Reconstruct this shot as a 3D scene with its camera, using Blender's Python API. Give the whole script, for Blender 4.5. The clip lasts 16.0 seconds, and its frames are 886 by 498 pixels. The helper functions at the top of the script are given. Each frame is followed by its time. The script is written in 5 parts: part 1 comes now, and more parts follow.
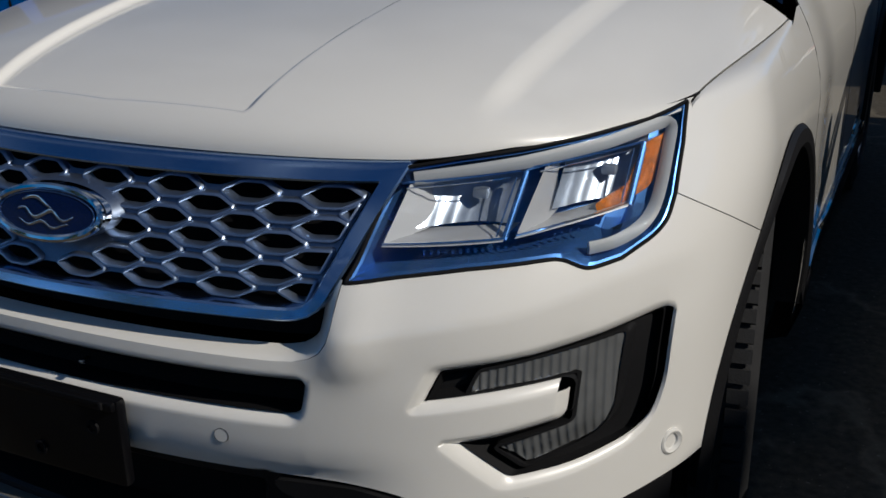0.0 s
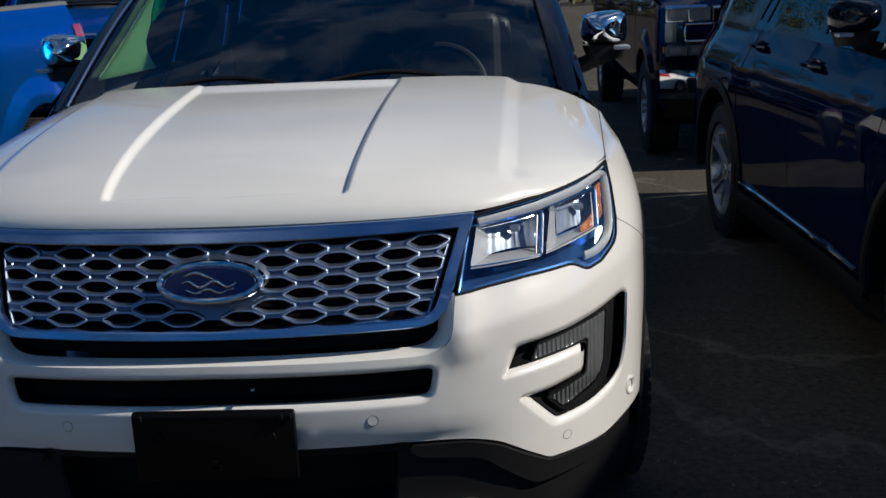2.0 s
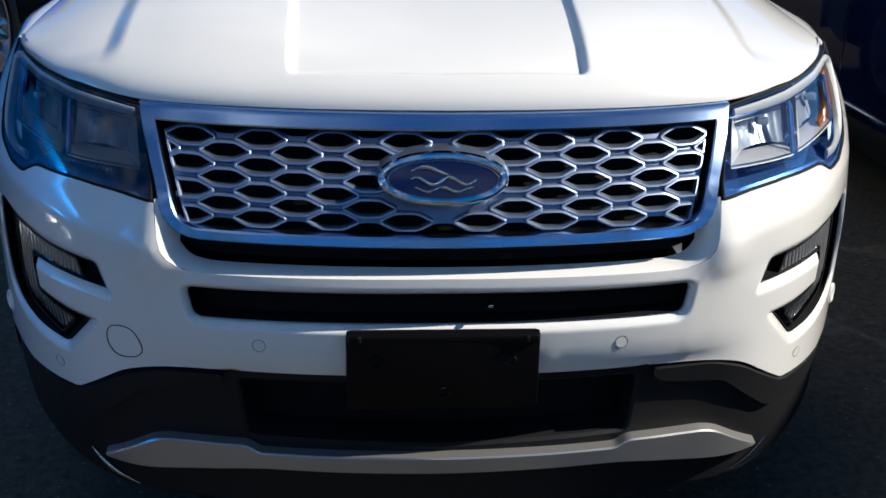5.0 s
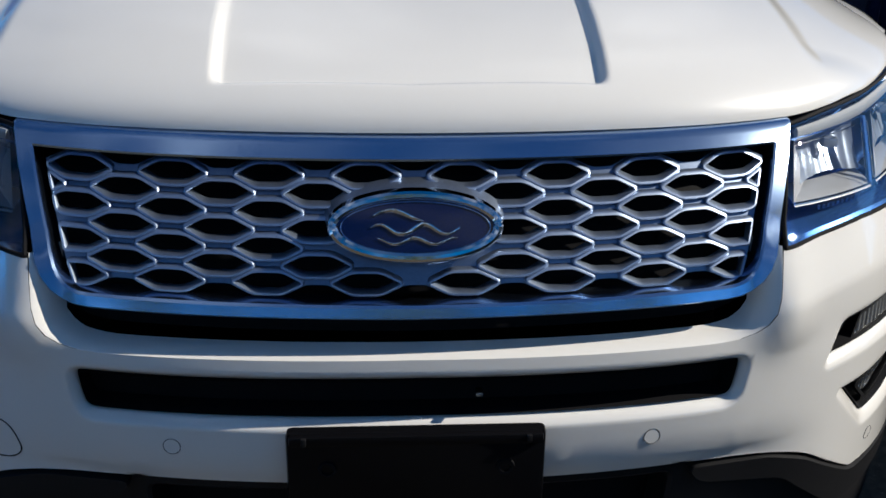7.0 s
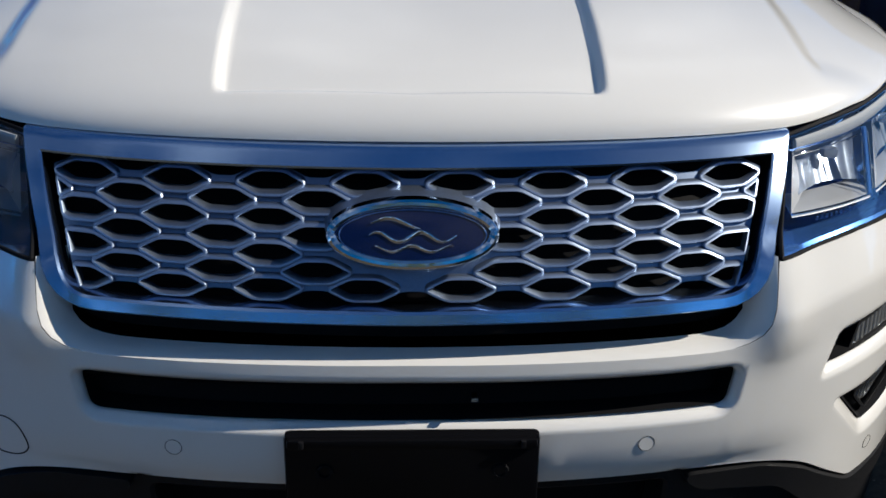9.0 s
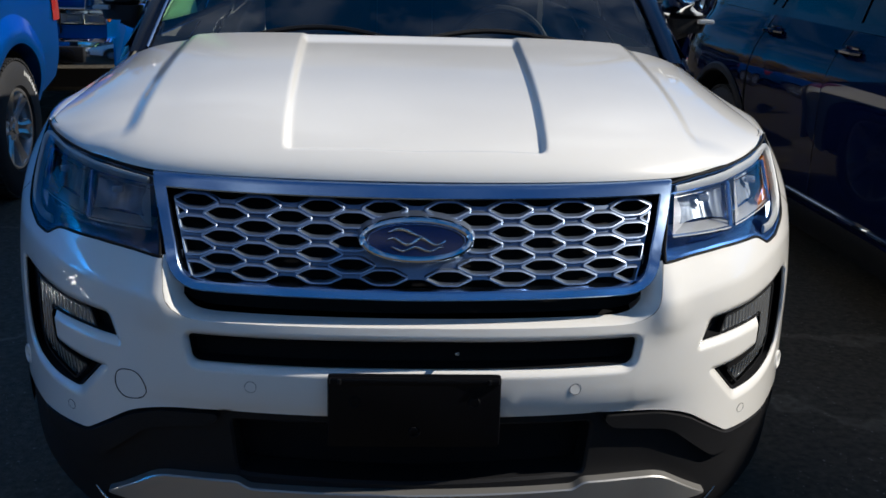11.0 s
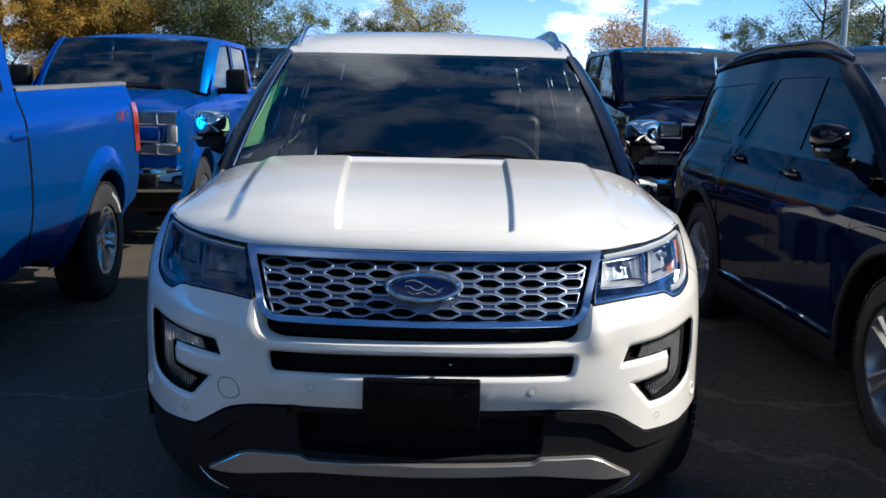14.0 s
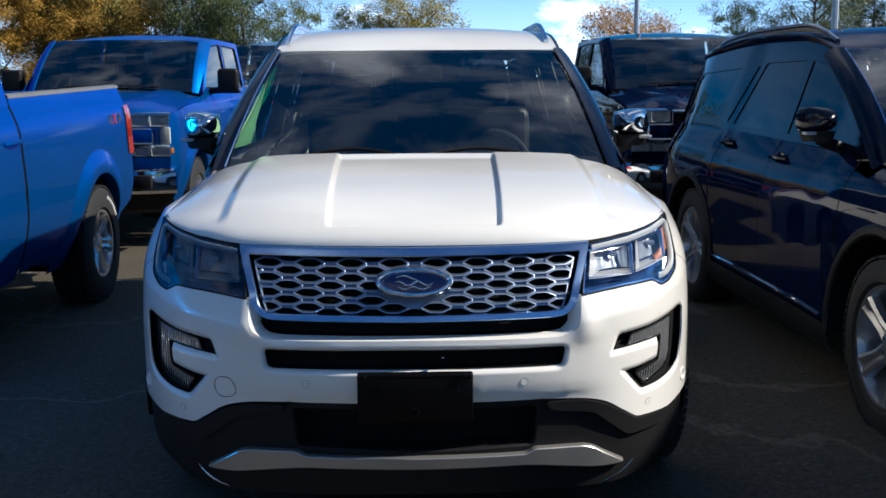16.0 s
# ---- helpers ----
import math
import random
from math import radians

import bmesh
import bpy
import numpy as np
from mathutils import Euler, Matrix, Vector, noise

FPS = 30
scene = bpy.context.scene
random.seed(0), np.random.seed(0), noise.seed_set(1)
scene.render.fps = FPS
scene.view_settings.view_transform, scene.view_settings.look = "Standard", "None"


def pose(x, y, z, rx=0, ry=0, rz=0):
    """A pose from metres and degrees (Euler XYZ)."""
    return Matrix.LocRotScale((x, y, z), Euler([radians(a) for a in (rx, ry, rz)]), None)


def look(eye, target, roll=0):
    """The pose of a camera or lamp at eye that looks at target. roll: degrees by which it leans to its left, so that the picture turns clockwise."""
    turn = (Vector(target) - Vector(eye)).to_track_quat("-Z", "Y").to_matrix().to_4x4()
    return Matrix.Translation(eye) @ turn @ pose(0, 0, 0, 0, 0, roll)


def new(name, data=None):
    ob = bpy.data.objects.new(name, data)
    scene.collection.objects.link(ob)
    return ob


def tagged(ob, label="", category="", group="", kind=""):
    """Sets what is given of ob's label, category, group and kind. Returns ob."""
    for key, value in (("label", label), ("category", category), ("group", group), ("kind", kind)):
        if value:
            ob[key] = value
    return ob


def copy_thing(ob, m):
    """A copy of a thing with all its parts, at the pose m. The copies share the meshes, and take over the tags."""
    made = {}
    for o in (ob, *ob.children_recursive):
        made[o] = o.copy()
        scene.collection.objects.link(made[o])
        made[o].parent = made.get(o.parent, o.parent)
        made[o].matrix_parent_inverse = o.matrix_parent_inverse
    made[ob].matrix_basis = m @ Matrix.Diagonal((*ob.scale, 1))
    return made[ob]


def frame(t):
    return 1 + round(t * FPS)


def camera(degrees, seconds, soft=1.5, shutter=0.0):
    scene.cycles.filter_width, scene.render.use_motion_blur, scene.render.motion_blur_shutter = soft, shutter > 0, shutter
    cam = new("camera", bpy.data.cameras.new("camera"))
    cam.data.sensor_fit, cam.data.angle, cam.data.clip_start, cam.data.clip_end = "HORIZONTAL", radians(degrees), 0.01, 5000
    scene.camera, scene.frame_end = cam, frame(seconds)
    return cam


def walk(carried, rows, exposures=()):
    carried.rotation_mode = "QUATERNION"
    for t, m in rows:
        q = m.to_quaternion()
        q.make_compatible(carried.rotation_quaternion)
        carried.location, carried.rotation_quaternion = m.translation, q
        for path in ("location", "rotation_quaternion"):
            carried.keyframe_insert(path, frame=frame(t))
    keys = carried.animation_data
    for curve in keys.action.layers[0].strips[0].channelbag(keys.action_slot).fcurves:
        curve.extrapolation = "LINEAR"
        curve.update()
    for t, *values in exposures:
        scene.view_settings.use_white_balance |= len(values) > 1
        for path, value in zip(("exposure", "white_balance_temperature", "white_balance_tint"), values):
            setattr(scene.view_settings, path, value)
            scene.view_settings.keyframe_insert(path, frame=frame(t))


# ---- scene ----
from mathutils.geometry import delaunay_2d_cdt

cam = camera(45.9, 16.0, 1.6)
METRES, EYE, TILT, LEAN, TURN = 8.0, 1.5, 0.0, 0.0, 0.0
PATH = [
    (0, (1.247, -1.193, 1.429), (0.438, 0.499, 0.734), -0.8),
    (0.5, (1.227, -1.513, 1.454), (0.579, 0.287, 0.871), -1.7),
    (1, (1.054, -1.715, 1.52), (0.663, 0.154, 0.927), -2.2),
    (1.5, (0.866, -1.953, 1.508), (0.634, -0.024, 1.033), -4.9),
    (2, (0.635, -2.132, 1.502), (0.507, -0.197, 1.014), -2.6),
    (2.5, (0.322, -2.2, 1.498), (0.274, -0.261, 1.01), -2.2),
    (3, (0.092, -2.321, 1.51), (0.134, -0.378, 1.041), 0.7),
    (3.5, (-0.123, -2.377, 1.5), (0.008, -0.443, 1.008), 1.0),
    (4, (-0.126, -2.253, 1.504), (-0.034, -0.348, 0.903), 0.5),
    (6.5, (-0.067, -1.319, 1.427), (0.095, 0.513, 0.641), 1.8),
    (7, (-0.053, -1.314, 1.413), (0.076, 0.529, 0.648), 1.0),
    (7.5, (-0.023, -1.323, 1.418), (0.027, 0.525, 0.653), -0.2),
    (8, (-0.035, -1.332, 1.416), (0.013, 0.525, 0.676), 0.2),
    (8.5, (-0.016, -1.328, 1.417), (0.045, 0.53, 0.68), 0.9),
    (9, (-0.017, -1.33, 1.434), (0.065, 0.514, 0.664), 1.0),
    (11.5, (-0.058, -2.333, 1.475), (0.042, -0.384, 1.036), 1.6),
    (12, (0.022, -2.583, 1.489), (0.07, -0.614, 1.141), 1.7),
    (12.5, (0.061, -2.797, 1.513), (0.079, -0.822, 1.198), -0.3),
    (13, (-0.011, -2.946, 1.519), (0.06, -0.966, 1.25), -0.3),
    (13.5, (-0.058, -3.077, 1.502), (0.035, -1.1, 1.21), 1.0),
    (14, (0.01, -3.118, 1.499), (0.039, -1.141, 1.2), 1.3),
    (14.5, (0.06, -3.151, 1.504), (0.067, -1.17, 1.225), 0.6),
    (15, (0.067, -3.171, 1.512), (0.055, -1.19, 1.237), -0.3),
    (15.5, (0.059, -3.171, 1.513), (0.073, -1.196, 1.197), 0.3),
    (16, (0.039, -3.162, 1.516), (0.07, -1.187, 1.201), -0.4),
]
walk(cam, [(t, look(eye, target, roll)) for t, eye, target, roll in PATH],
     [(0, -0.6, 6560, 10), (1.5, -0.36, 6560, 10), (2.5, 0.02, 6560, 10), (3, 0.18, 6560, 10), (3.5, 0.4, 6560, 10), (4, 0.72, 6560, 10), (6.5, 0.22, 6560, 10), (7.5, 0.16, 6560, 10), (9, 0.12, 6560, 10), (11.5, 0.28, 6560, 10), (12.5, 0.34, 6560, 10), (14, 0.56, 6560, 10), (16, 0.56, 6560, 10)])

# ---- sky, sun ----
SUN_TO = Vector((0.80, -0.04, 0.60)).normalized()
world = bpy.data.worlds.new("world")
scene.world = world
world.use_nodes = True
wn, wl = world.node_tree.nodes, world.node_tree.links
wn.clear()
w_out = wn.new("ShaderNodeOutputWorld")
w_bg = wn.new("ShaderNodeBackground")
w_sky = wn.new("ShaderNodeTexSky")
w_sky.sky_type = "NISHITA"
w_sky.sun_disc = False
w_sky.sun_elevation = math.asin(SUN_TO.z)
w_sky.sun_rotation = math.atan2(SUN_TO.x, SUN_TO.y)
w_sky.altitude = 200
w_sky.dust_density = 0.25
w_sky.ozone_density = 4.0
w_sky.air_density = 1.1
w_co = wn.new("ShaderNodeTexCoord")
w_map = wn.new("ShaderNodeMapping")
w_map.inputs["Scale"].default_value = (2.6, 2.6, 6.5)
w_noise = wn.new("ShaderNodeTexNoise")
w_noise.inputs["Scale"].default_value = 2.2
w_noise.inputs["Detail"].default_value = 9
w_noise.inputs["Roughness"].default_value = 0.62
w_ramp = wn.new("ShaderNodeValToRGB")
w_ramp.color_ramp.elements[0].position = 0.46
w_ramp.color_ramp.elements[1].position = 0.60
w_mix = wn.new("ShaderNodeMix")
w_mix.data_type = "RGBA"
w_mix.inputs["B"].default_value = (22.0, 22.8, 24.0, 1)
wl.new(w_co.outputs["Generated"], w_map.inputs["Vector"])
wl.new(w_map.outputs["Vector"], w_noise.inputs["Vector"])
wl.new(w_noise.outputs["Fac"], w_ramp.inputs["Fac"])
w_sep, w_high, w_low = wn.new("ShaderNodeSeparateXYZ"), wn.new("ShaderNodeMapRange"), wn.new("ShaderNodeMath")
w_high.inputs["From Min"].default_value, w_high.inputs["From Max"].default_value = 0.065, 0.125
w_high.inputs["To Min"].default_value, w_high.inputs["To Max"].default_value = 0.9, 0.06
w_low.operation = "MULTIPLY"
w_sat = wn.new("ShaderNodeHueSaturation")
w_sat.inputs["Saturation"].default_value = 1.52
wl.new(w_co.outputs["Generated"], w_sep.inputs["Vector"])
wl.new(w_sep.outputs["Z"], w_high.inputs["Value"])
wl.new(w_high.outputs["Result"], w_low.inputs[0])
wl.new(w_ramp.outputs["Color"], w_low.inputs[1])
w_haze, w_most = wn.new("ShaderNodeMapRange"), wn.new("ShaderNodeMath")
w_haze.inputs["From Min"].default_value, w_haze.inputs["From Max"].default_value = 0.0, 0.14
w_haze.inputs["To Min"].default_value, w_haze.inputs["To Max"].default_value = 0.34, 0.0
w_most.operation = "MAXIMUM"
wl.new(w_sep.outputs["Z"], w_haze.inputs["Value"])
wl.new(w_haze.outputs["Result"], w_most.inputs[0])
wl.new(w_low.outputs["Value"], w_most.inputs[1])
w_puff, w_shape, w_up, w_thin, w_all = (wn.new(k) for k in ("ShaderNodeTexNoise", "ShaderNodeMapRange", "ShaderNodeMapRange", "ShaderNodeMath", "ShaderNodeMath"))
w_puff.inputs["Scale"].default_value, w_puff.inputs["Detail"].default_value, w_puff.inputs["Roughness"].default_value = 2.0, 8.0, 0.58
w_puff.inputs["Distortion"].default_value = 0.35
w_shape.inputs["From Min"].default_value, w_shape.inputs["From Max"].default_value = 0.53, 0.74
w_up.inputs["From Min"].default_value, w_up.inputs["From Max"].default_value = 0.35, 0.60
w_up.inputs["To Min"].default_value, w_up.inputs["To Max"].default_value = 0.0, 0.50
w_thin.operation, w_all.operation = "MULTIPLY", "MAXIMUM"
wl.new(w_co.outputs["Generated"], w_puff.inputs["Vector"])
wl.new(w_puff.outputs["Fac"], w_shape.inputs["Value"])
wl.new(w_sep.outputs["Z"], w_up.inputs["Value"])
wl.new(w_shape.outputs["Result"], w_thin.inputs[0])
wl.new(w_up.outputs["Result"], w_thin.inputs[1])
wl.new(w_most.outputs["Value"], w_all.inputs[0])
wl.new(w_thin.outputs["Value"], w_all.inputs[1])
wl.new(w_all.outputs["Value"], w_mix.inputs["Factor"])
w_lift = wn.new("ShaderNodeVectorMath")
w_lift.operation = "ADD"
w_lift.inputs[1].default_value = (0, 0, 0.16)
wl.new(w_co.outputs["Generated"], w_lift.inputs[0])
wl.new(w_lift.outputs["Vector"], w_sky.inputs["Vector"])
wl.new(w_sky.outputs["Color"], w_sat.inputs["Color"])
w_glow, w_mul = wn.new("ShaderNodeMapRange"), wn.new("ShaderNodeVectorMath")
w_glow.inputs["From Min"].default_value, w_glow.inputs["From Max"].default_value = 0.0, 0.30
w_glow.inputs["To Min"].default_value, w_glow.inputs["To Max"].default_value = 2.9, 1.0
w_mul.operation = "SCALE"
wl.new(w_sep.outputs["Z"], w_glow.inputs["Value"])
wl.new(w_sat.outputs["Color"], w_mul.inputs[0])
wl.new(w_glow.outputs["Result"], w_mul.inputs["Scale"])
wl.new(w_mul.outputs["Vector"], w_mix.inputs["A"])
wl.new(w_mix.outputs["Result"], w_bg.inputs["Color"])
w_bg.inputs["Strength"].default_value = 0.067
wl.new(w_bg.outputs["Background"], w_out.inputs["Surface"])

sun_data = bpy.data.lights.new("sun", "SUN")
sun_data.energy = 4.5
sun_data.angle = radians(0.53)
sun_data.color = (1.0, 0.945, 0.85)
sun = new("sun", sun_data)
sun.matrix_world = look(SUN_TO * 40, (0, 0, 0))


# ---- materials ----
def material(name, color, rough=0.5, metal=0.0, coat=0.0, grain=0.0, grain_scale=40.0, bump=0.0, bump_scale=200.0,
             stain=0.0, stain_scale=3.0, spec=0.5, coat_rough=0.03):
    m = bpy.data.materials.new(name)
    m.use_nodes = True
    n, l = m.node_tree.nodes, m.node_tree.links
    b = n["Principled BSDF"]
    b.inputs["Base Color"].default_value = (*color, 1)
    b.inputs["Roughness"].default_value = rough
    b.inputs["Metallic"].default_value = metal
    b.inputs["Coat Weight"].default_value = coat
    b.inputs["Coat Roughness"].default_value = coat_rough
    b.inputs["Specular IOR Level"].default_value = spec
    co = n.new("ShaderNodeTexCoord")
    if grain or stain:
        mul = n.new("ShaderNodeMix")
        mul.data_type, mul.blend_type = "RGBA", "MULTIPLY"
        mul.inputs["Factor"].default_value = 1
        mul.inputs["A"].default_value = (*color, 1)
        fine, broad = n.new("ShaderNodeTexNoise"), n.new("ShaderNodeTexNoise")
        fine.inputs["Scale"].default_value, broad.inputs["Scale"].default_value = grain_scale, stain_scale
        fine.inputs["Detail"].default_value = broad.inputs["Detail"].default_value = 6
        out = []
        for tex, amount in ((fine, grain), (broad, stain)):
            l.new(co.outputs["Object"], tex.inputs["Vector"])
            r = n.new("ShaderNodeMapRange")
            r.inputs["From Min"].default_value, r.inputs["From Max"].default_value = 0.3, 0.7
            r.inputs["To Min"].default_value, r.inputs["To Max"].default_value = 1 - amount, 1 + amount
            l.new(tex.outputs["Fac"], r.inputs["Value"])
            out.append(r)
        t = n.new("ShaderNodeMath")
        t.operation = "MULTIPLY"
        l.new(out[0].outputs["Result"], t.inputs[0])
        l.new(out[1].outputs["Result"], t.inputs[1])
        l.new(t.outputs["Value"], mul.inputs["B"])
        l.new(mul.outputs["Result"], b.inputs["Base Color"])
    if bump:
        tex, bp = n.new("ShaderNodeTexNoise"), n.new("ShaderNodeBump")
        tex.inputs["Scale"].default_value = bump_scale
        tex.inputs["Detail"].default_value = 5
        bp.inputs["Strength"].default_value = bump
        bp.inputs["Distance"].default_value = 0.01
        l.new(co.outputs["Object"], tex.inputs["Vector"])
        l.new(tex.outputs["Fac"], bp.inputs["Height"])
        l.new(bp.outputs["Normal"], b.inputs["Normal"])
    return m


def glass(name, tint, gloss=1.5, rough=0.0):
    """A thin pane: what is behind it shows through its tint, and its gloss follows Fresnel."""
    m = bpy.data.materials.new(name)
    m.use_nodes = True
    n, l = m.node_tree.nodes, m.node_tree.links
    n.remove(n["Principled BSDF"])
    clear, shine, mix, fres = (n.new(k) for k in ("ShaderNodeBsdfTransparent", "ShaderNodeBsdfGlossy", "ShaderNodeMixShader", "ShaderNodeFresnel"))
    clear.inputs["Color"].default_value = (*tint, 1)
    shine.inputs["Roughness"].default_value = rough
    fres.inputs["IOR"].default_value = gloss
    l.new(fres.outputs["Fac"], mix.inputs["Fac"])
    l.new(clear.outputs["BSDF"], mix.inputs[1])
    l.new(shine.outputs["BSDF"], mix.inputs[2])
    l.new(mix.outputs["Shader"], n["Material Output"].inputs["Surface"])
    return m


WHITE = material("white_pearl_paint", (0.80, 0.782, 0.738), 0.32, 0.0, 1.0, grain=0.015, grain_scale=900, stain=0.015, stain_scale=2.5)
BLACK = material("black_paint", (0.002, 0.005, 0.026), 0.30, 0.0, 0.6, stain=0.2, spec=0.0)
BLUE = material("blue_paint", (0.0, 0.160, 0.56), 0.34, 0.84, 0.20, spec=0.1, grain=0.04, grain_scale=900, stain=0.05)
BLUE.node_tree.nodes["Principled BSDF"].inputs["Specular Tint"].default_value = (0.05, 0.25, 0.9, 1)
NAVY = material("grey_blue_paint", (0.03, 0.05, 0.09), 0.30, 0.3, 1.0, stain=0.1)
PILLAR = material("gloss_black", (0.003, 0.005, 0.014), 0.14, 0.0, 0.2, spec=0.15, stain=0.2)
PLATE = material("plate_plastic", (0.004, 0.004, 0.005), 0.28, spec=0.14, stain=0.2)
PLASTIC = material("black_plastic", (0.010, 0.010, 0.011), 0.5, spec=0.20, grain=0.2, grain_scale=300, bump=0.12, bump_scale=900, stain=0.15)
DARK = material("void_black", (0.004, 0.004, 0.005), 0.7, spec=0.15, stain=0.2)
CHROME = material("chrome", (0.78, 0.80, 0.82), 0.07, 1.0, stain=0.03)
# The blue of SATIN, WEB and BAR is reflected sky put into the chrome.
SATIN = material("sky_tinted_chrome", (0.42, 0.56, 0.76), 0.18, 1.0, grain=0.04, grain_scale=300, stain=0.05)
SMOKE = material("smoked_chrome", (0.42, 0.43, 0.45), 0.18, 1.0, stain=0.1)
# WEB halves the bar colour: the grooves' shade is put into it.
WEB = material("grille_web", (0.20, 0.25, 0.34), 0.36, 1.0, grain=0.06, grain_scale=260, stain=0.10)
BAR = material("sky_tinted_grille", (0.40, 0.48, 0.61), 0.42, 1.0, grain=0.06, grain_scale=260, stain=0.10, stain_scale=12)
SKID = material("silver_paint", (0.40, 0.39, 0.37), 0.33, 0.7, 0.3, grain=0.04, grain_scale=500, stain=0.06)
REFLECTOR = material("lamp_reflector", (0.50, 0.51, 0.53), 0.35, 0.3, stain=0.03)
# MIRROR and HOUSING carry the reflected blue of sky and pickup in their colour.
MIRROR = material("lamp_mirror", (0.36, 0.42, 0.51), 0.27, 0.50, stain=0.2, stain_scale=30)
HOUSING = material("reflected_blue_housing", (0.08, 0.23, 0.58), 0.26, 0.75, 0.1, stain=0.2)
# White stands in for the bright sky these reflectors would mirror.
BRIGHT = material("lamp_sky_white", (0.74, 0.75, 0.76), 0.25, 0.1, 0.5, stain=0.08, stain_scale=20)
PIPE = material("light_pipe", (0.38, 0.40, 0.42), 0.5, 0.0, 0.1, stain=0.04)
AMBER = material("amber_reflector", (0.54, 0.150, 0.003), 0.14, 0.2, 1.0, grain=0.6, grain_scale=110, stain=0.25, stain_scale=25, bump=0.5, bump_scale=200)
RED = material("red_lens", (0.34, 0.008, 0.008), 0.15, 0.0, 0.8, stain=0.08)
BADGE = material("badge_blue", (0.002, 0.006, 0.040), 0.14, 0.0, 0.2, stain=0.05)
RUBBER = material("tyre_rubber", (0.013, 0.013, 0.014), 0.75, grain=0.2, grain_scale=60, bump=0.15, bump_scale=300, stain=0.2)
ALLOY = material("alloy", (0.50, 0.51, 0.53), 0.28, 0.9, 0.4, stain=0.06)
CABIN = material("cabin_trim", (0.012, 0.013, 0.015), 0.65, stain=0.2)
SEAT = material("seat_leather", (0.014, 0.014, 0.015), 0.5, bump=0.1, bump_scale=150, stain=0.15)
GREYCAP = material("grey_rail_plastic", (0.13, 0.135, 0.14), 0.6, grain=0.1, grain_scale=200, stain=0.1)
def film(name, color):
    """A sheet that lets the daylight behind it glow through."""
    m = material(name, color, 0.7, stain=0.04)
    n, l = m.node_tree.nodes, m.node_tree.links
    back, mix = n.new("ShaderNodeBsdfTranslucent"), n.new("ShaderNodeMixShader")
    back.inputs["Color"].default_value = (*color, 1)
    mix.inputs["Fac"].default_value = 0.9
    l.new(n["Principled BSDF"].outputs["BSDF"], mix.inputs[1])
    l.new(back.outputs["BSDF"], mix.inputs[2])
    l.new(mix.outputs["Shader"], n["Material Output"].inputs["Surface"])
    return m


PAPER = film("pale_green_sheet", (0.58, 0.97, 0.52))
PAPER_DEEP = film("green_sheet", (0.02, 0.60, 0.24))
WHITE_MARK = material("white_rubber_mark", (0.7, 0.7, 0.68), 0.6, stain=0.05)
GREY_MARK = material("grey_decal", (0.045, 0.05, 0.06), 0.4, stain=0.05)
RED_MARK = material("red_decal", (0.36, 0.02, 0.015), 0.4, stain=0.05)
GLASS = glass("windscreen_glass", (0.62, 0.71, 0.73), 2.25)
CLEAR = glass("clear_glass", (0.75, 0.80, 0.78), 1.5)
PRIVACY = glass("tinted_glass", (0.022, 0.028, 0.036), 1.5)
LENS = glass("clear_lens", (0.93, 0.96, 0.99), 1.75)
FOGLENS = material("ribbed_lens", (0.30, 0.31, 0.315), 0.14, 0.6, 0.8, stain=0.15, stain_scale=20)


# ---- mesh tools: a shape is a pair (points, faces) ----
def join(*shapes):
    pts, faces = [], []
    for p, f in shapes:
        k = len(pts)
        pts += p
        faces += [tuple(i + k for i in q) for q in f]
    return pts, faces


def moved(shape, m):
    return [m @ Vector(p) for p in shape[0]], shape[1]


def flipped(shape, s):
    return ([Vector((s * p[0], p[1], p[2])) for p in shape[0]], shape[1]) if s < 0 else shape


def part(name, shape, mat, parent=None, label="", angle=35, kind=""):
    me = bpy.data.meshes.new(name)
    me.from_pydata([tuple(p) for p in shape[0]], [], shape[1])
    bm = bmesh.new()
    bm.from_mesh(me)
    bmesh.ops.remove_doubles(bm, verts=bm.verts, dist=2e-5)
    bmesh.ops.recalc_face_normals(bm, faces=bm.faces)
    bm.to_mesh(me)
    bm.free()
    me.materials.append(mat)
    me.shade_smooth()
    me.set_sharp_from_angle(angle=radians(angle))
    ob = new(name, me)
    if parent is not None:
        ob.parent = parent
    return tagged(ob, label, kind=kind)


def thing(name, m, label, category, group=""):
    ob = new(name)
    ob.matrix_basis = m
    ob.empty_display_size = 0.3
    return tagged(ob, label, category, group)


def box(c, s, r=0.0, seg=2):
    bm = bmesh.new()
    bmesh.ops.create_cube(bm, size=1)
    for v in bm.verts:
        v.co = Vector((v.co.x * s[0], v.co.y * s[1], v.co.z * s[2]))
    if r:
        bmesh.ops.bevel(bm, geom=bm.edges[:], offset=min(r, 0.49 * min(s)), segments=seg, affect="EDGES", profile=0.6)
    out = [v.co + Vector(c) for v in bm.verts], [tuple(v.index for v in f.verts) for f in bm.faces]
    bm.free()
    return out


def loft(rows, closed=False, caps=False):
    n = len(rows[0])
    pts = [Vector(p) for r in rows for p in r]
    faces = []
    for i in range(len(rows) - 1):
        for j in range(n if closed else n - 1):
            k = (j + 1) % n
            faces.append((i * n + j, i * n + k, (i + 1) * n + k, (i + 1) * n + j))
    if caps:
        faces += [tuple(range(n)), tuple(range((len(rows) - 1) * n, len(rows) * n))]
    return pts, faces


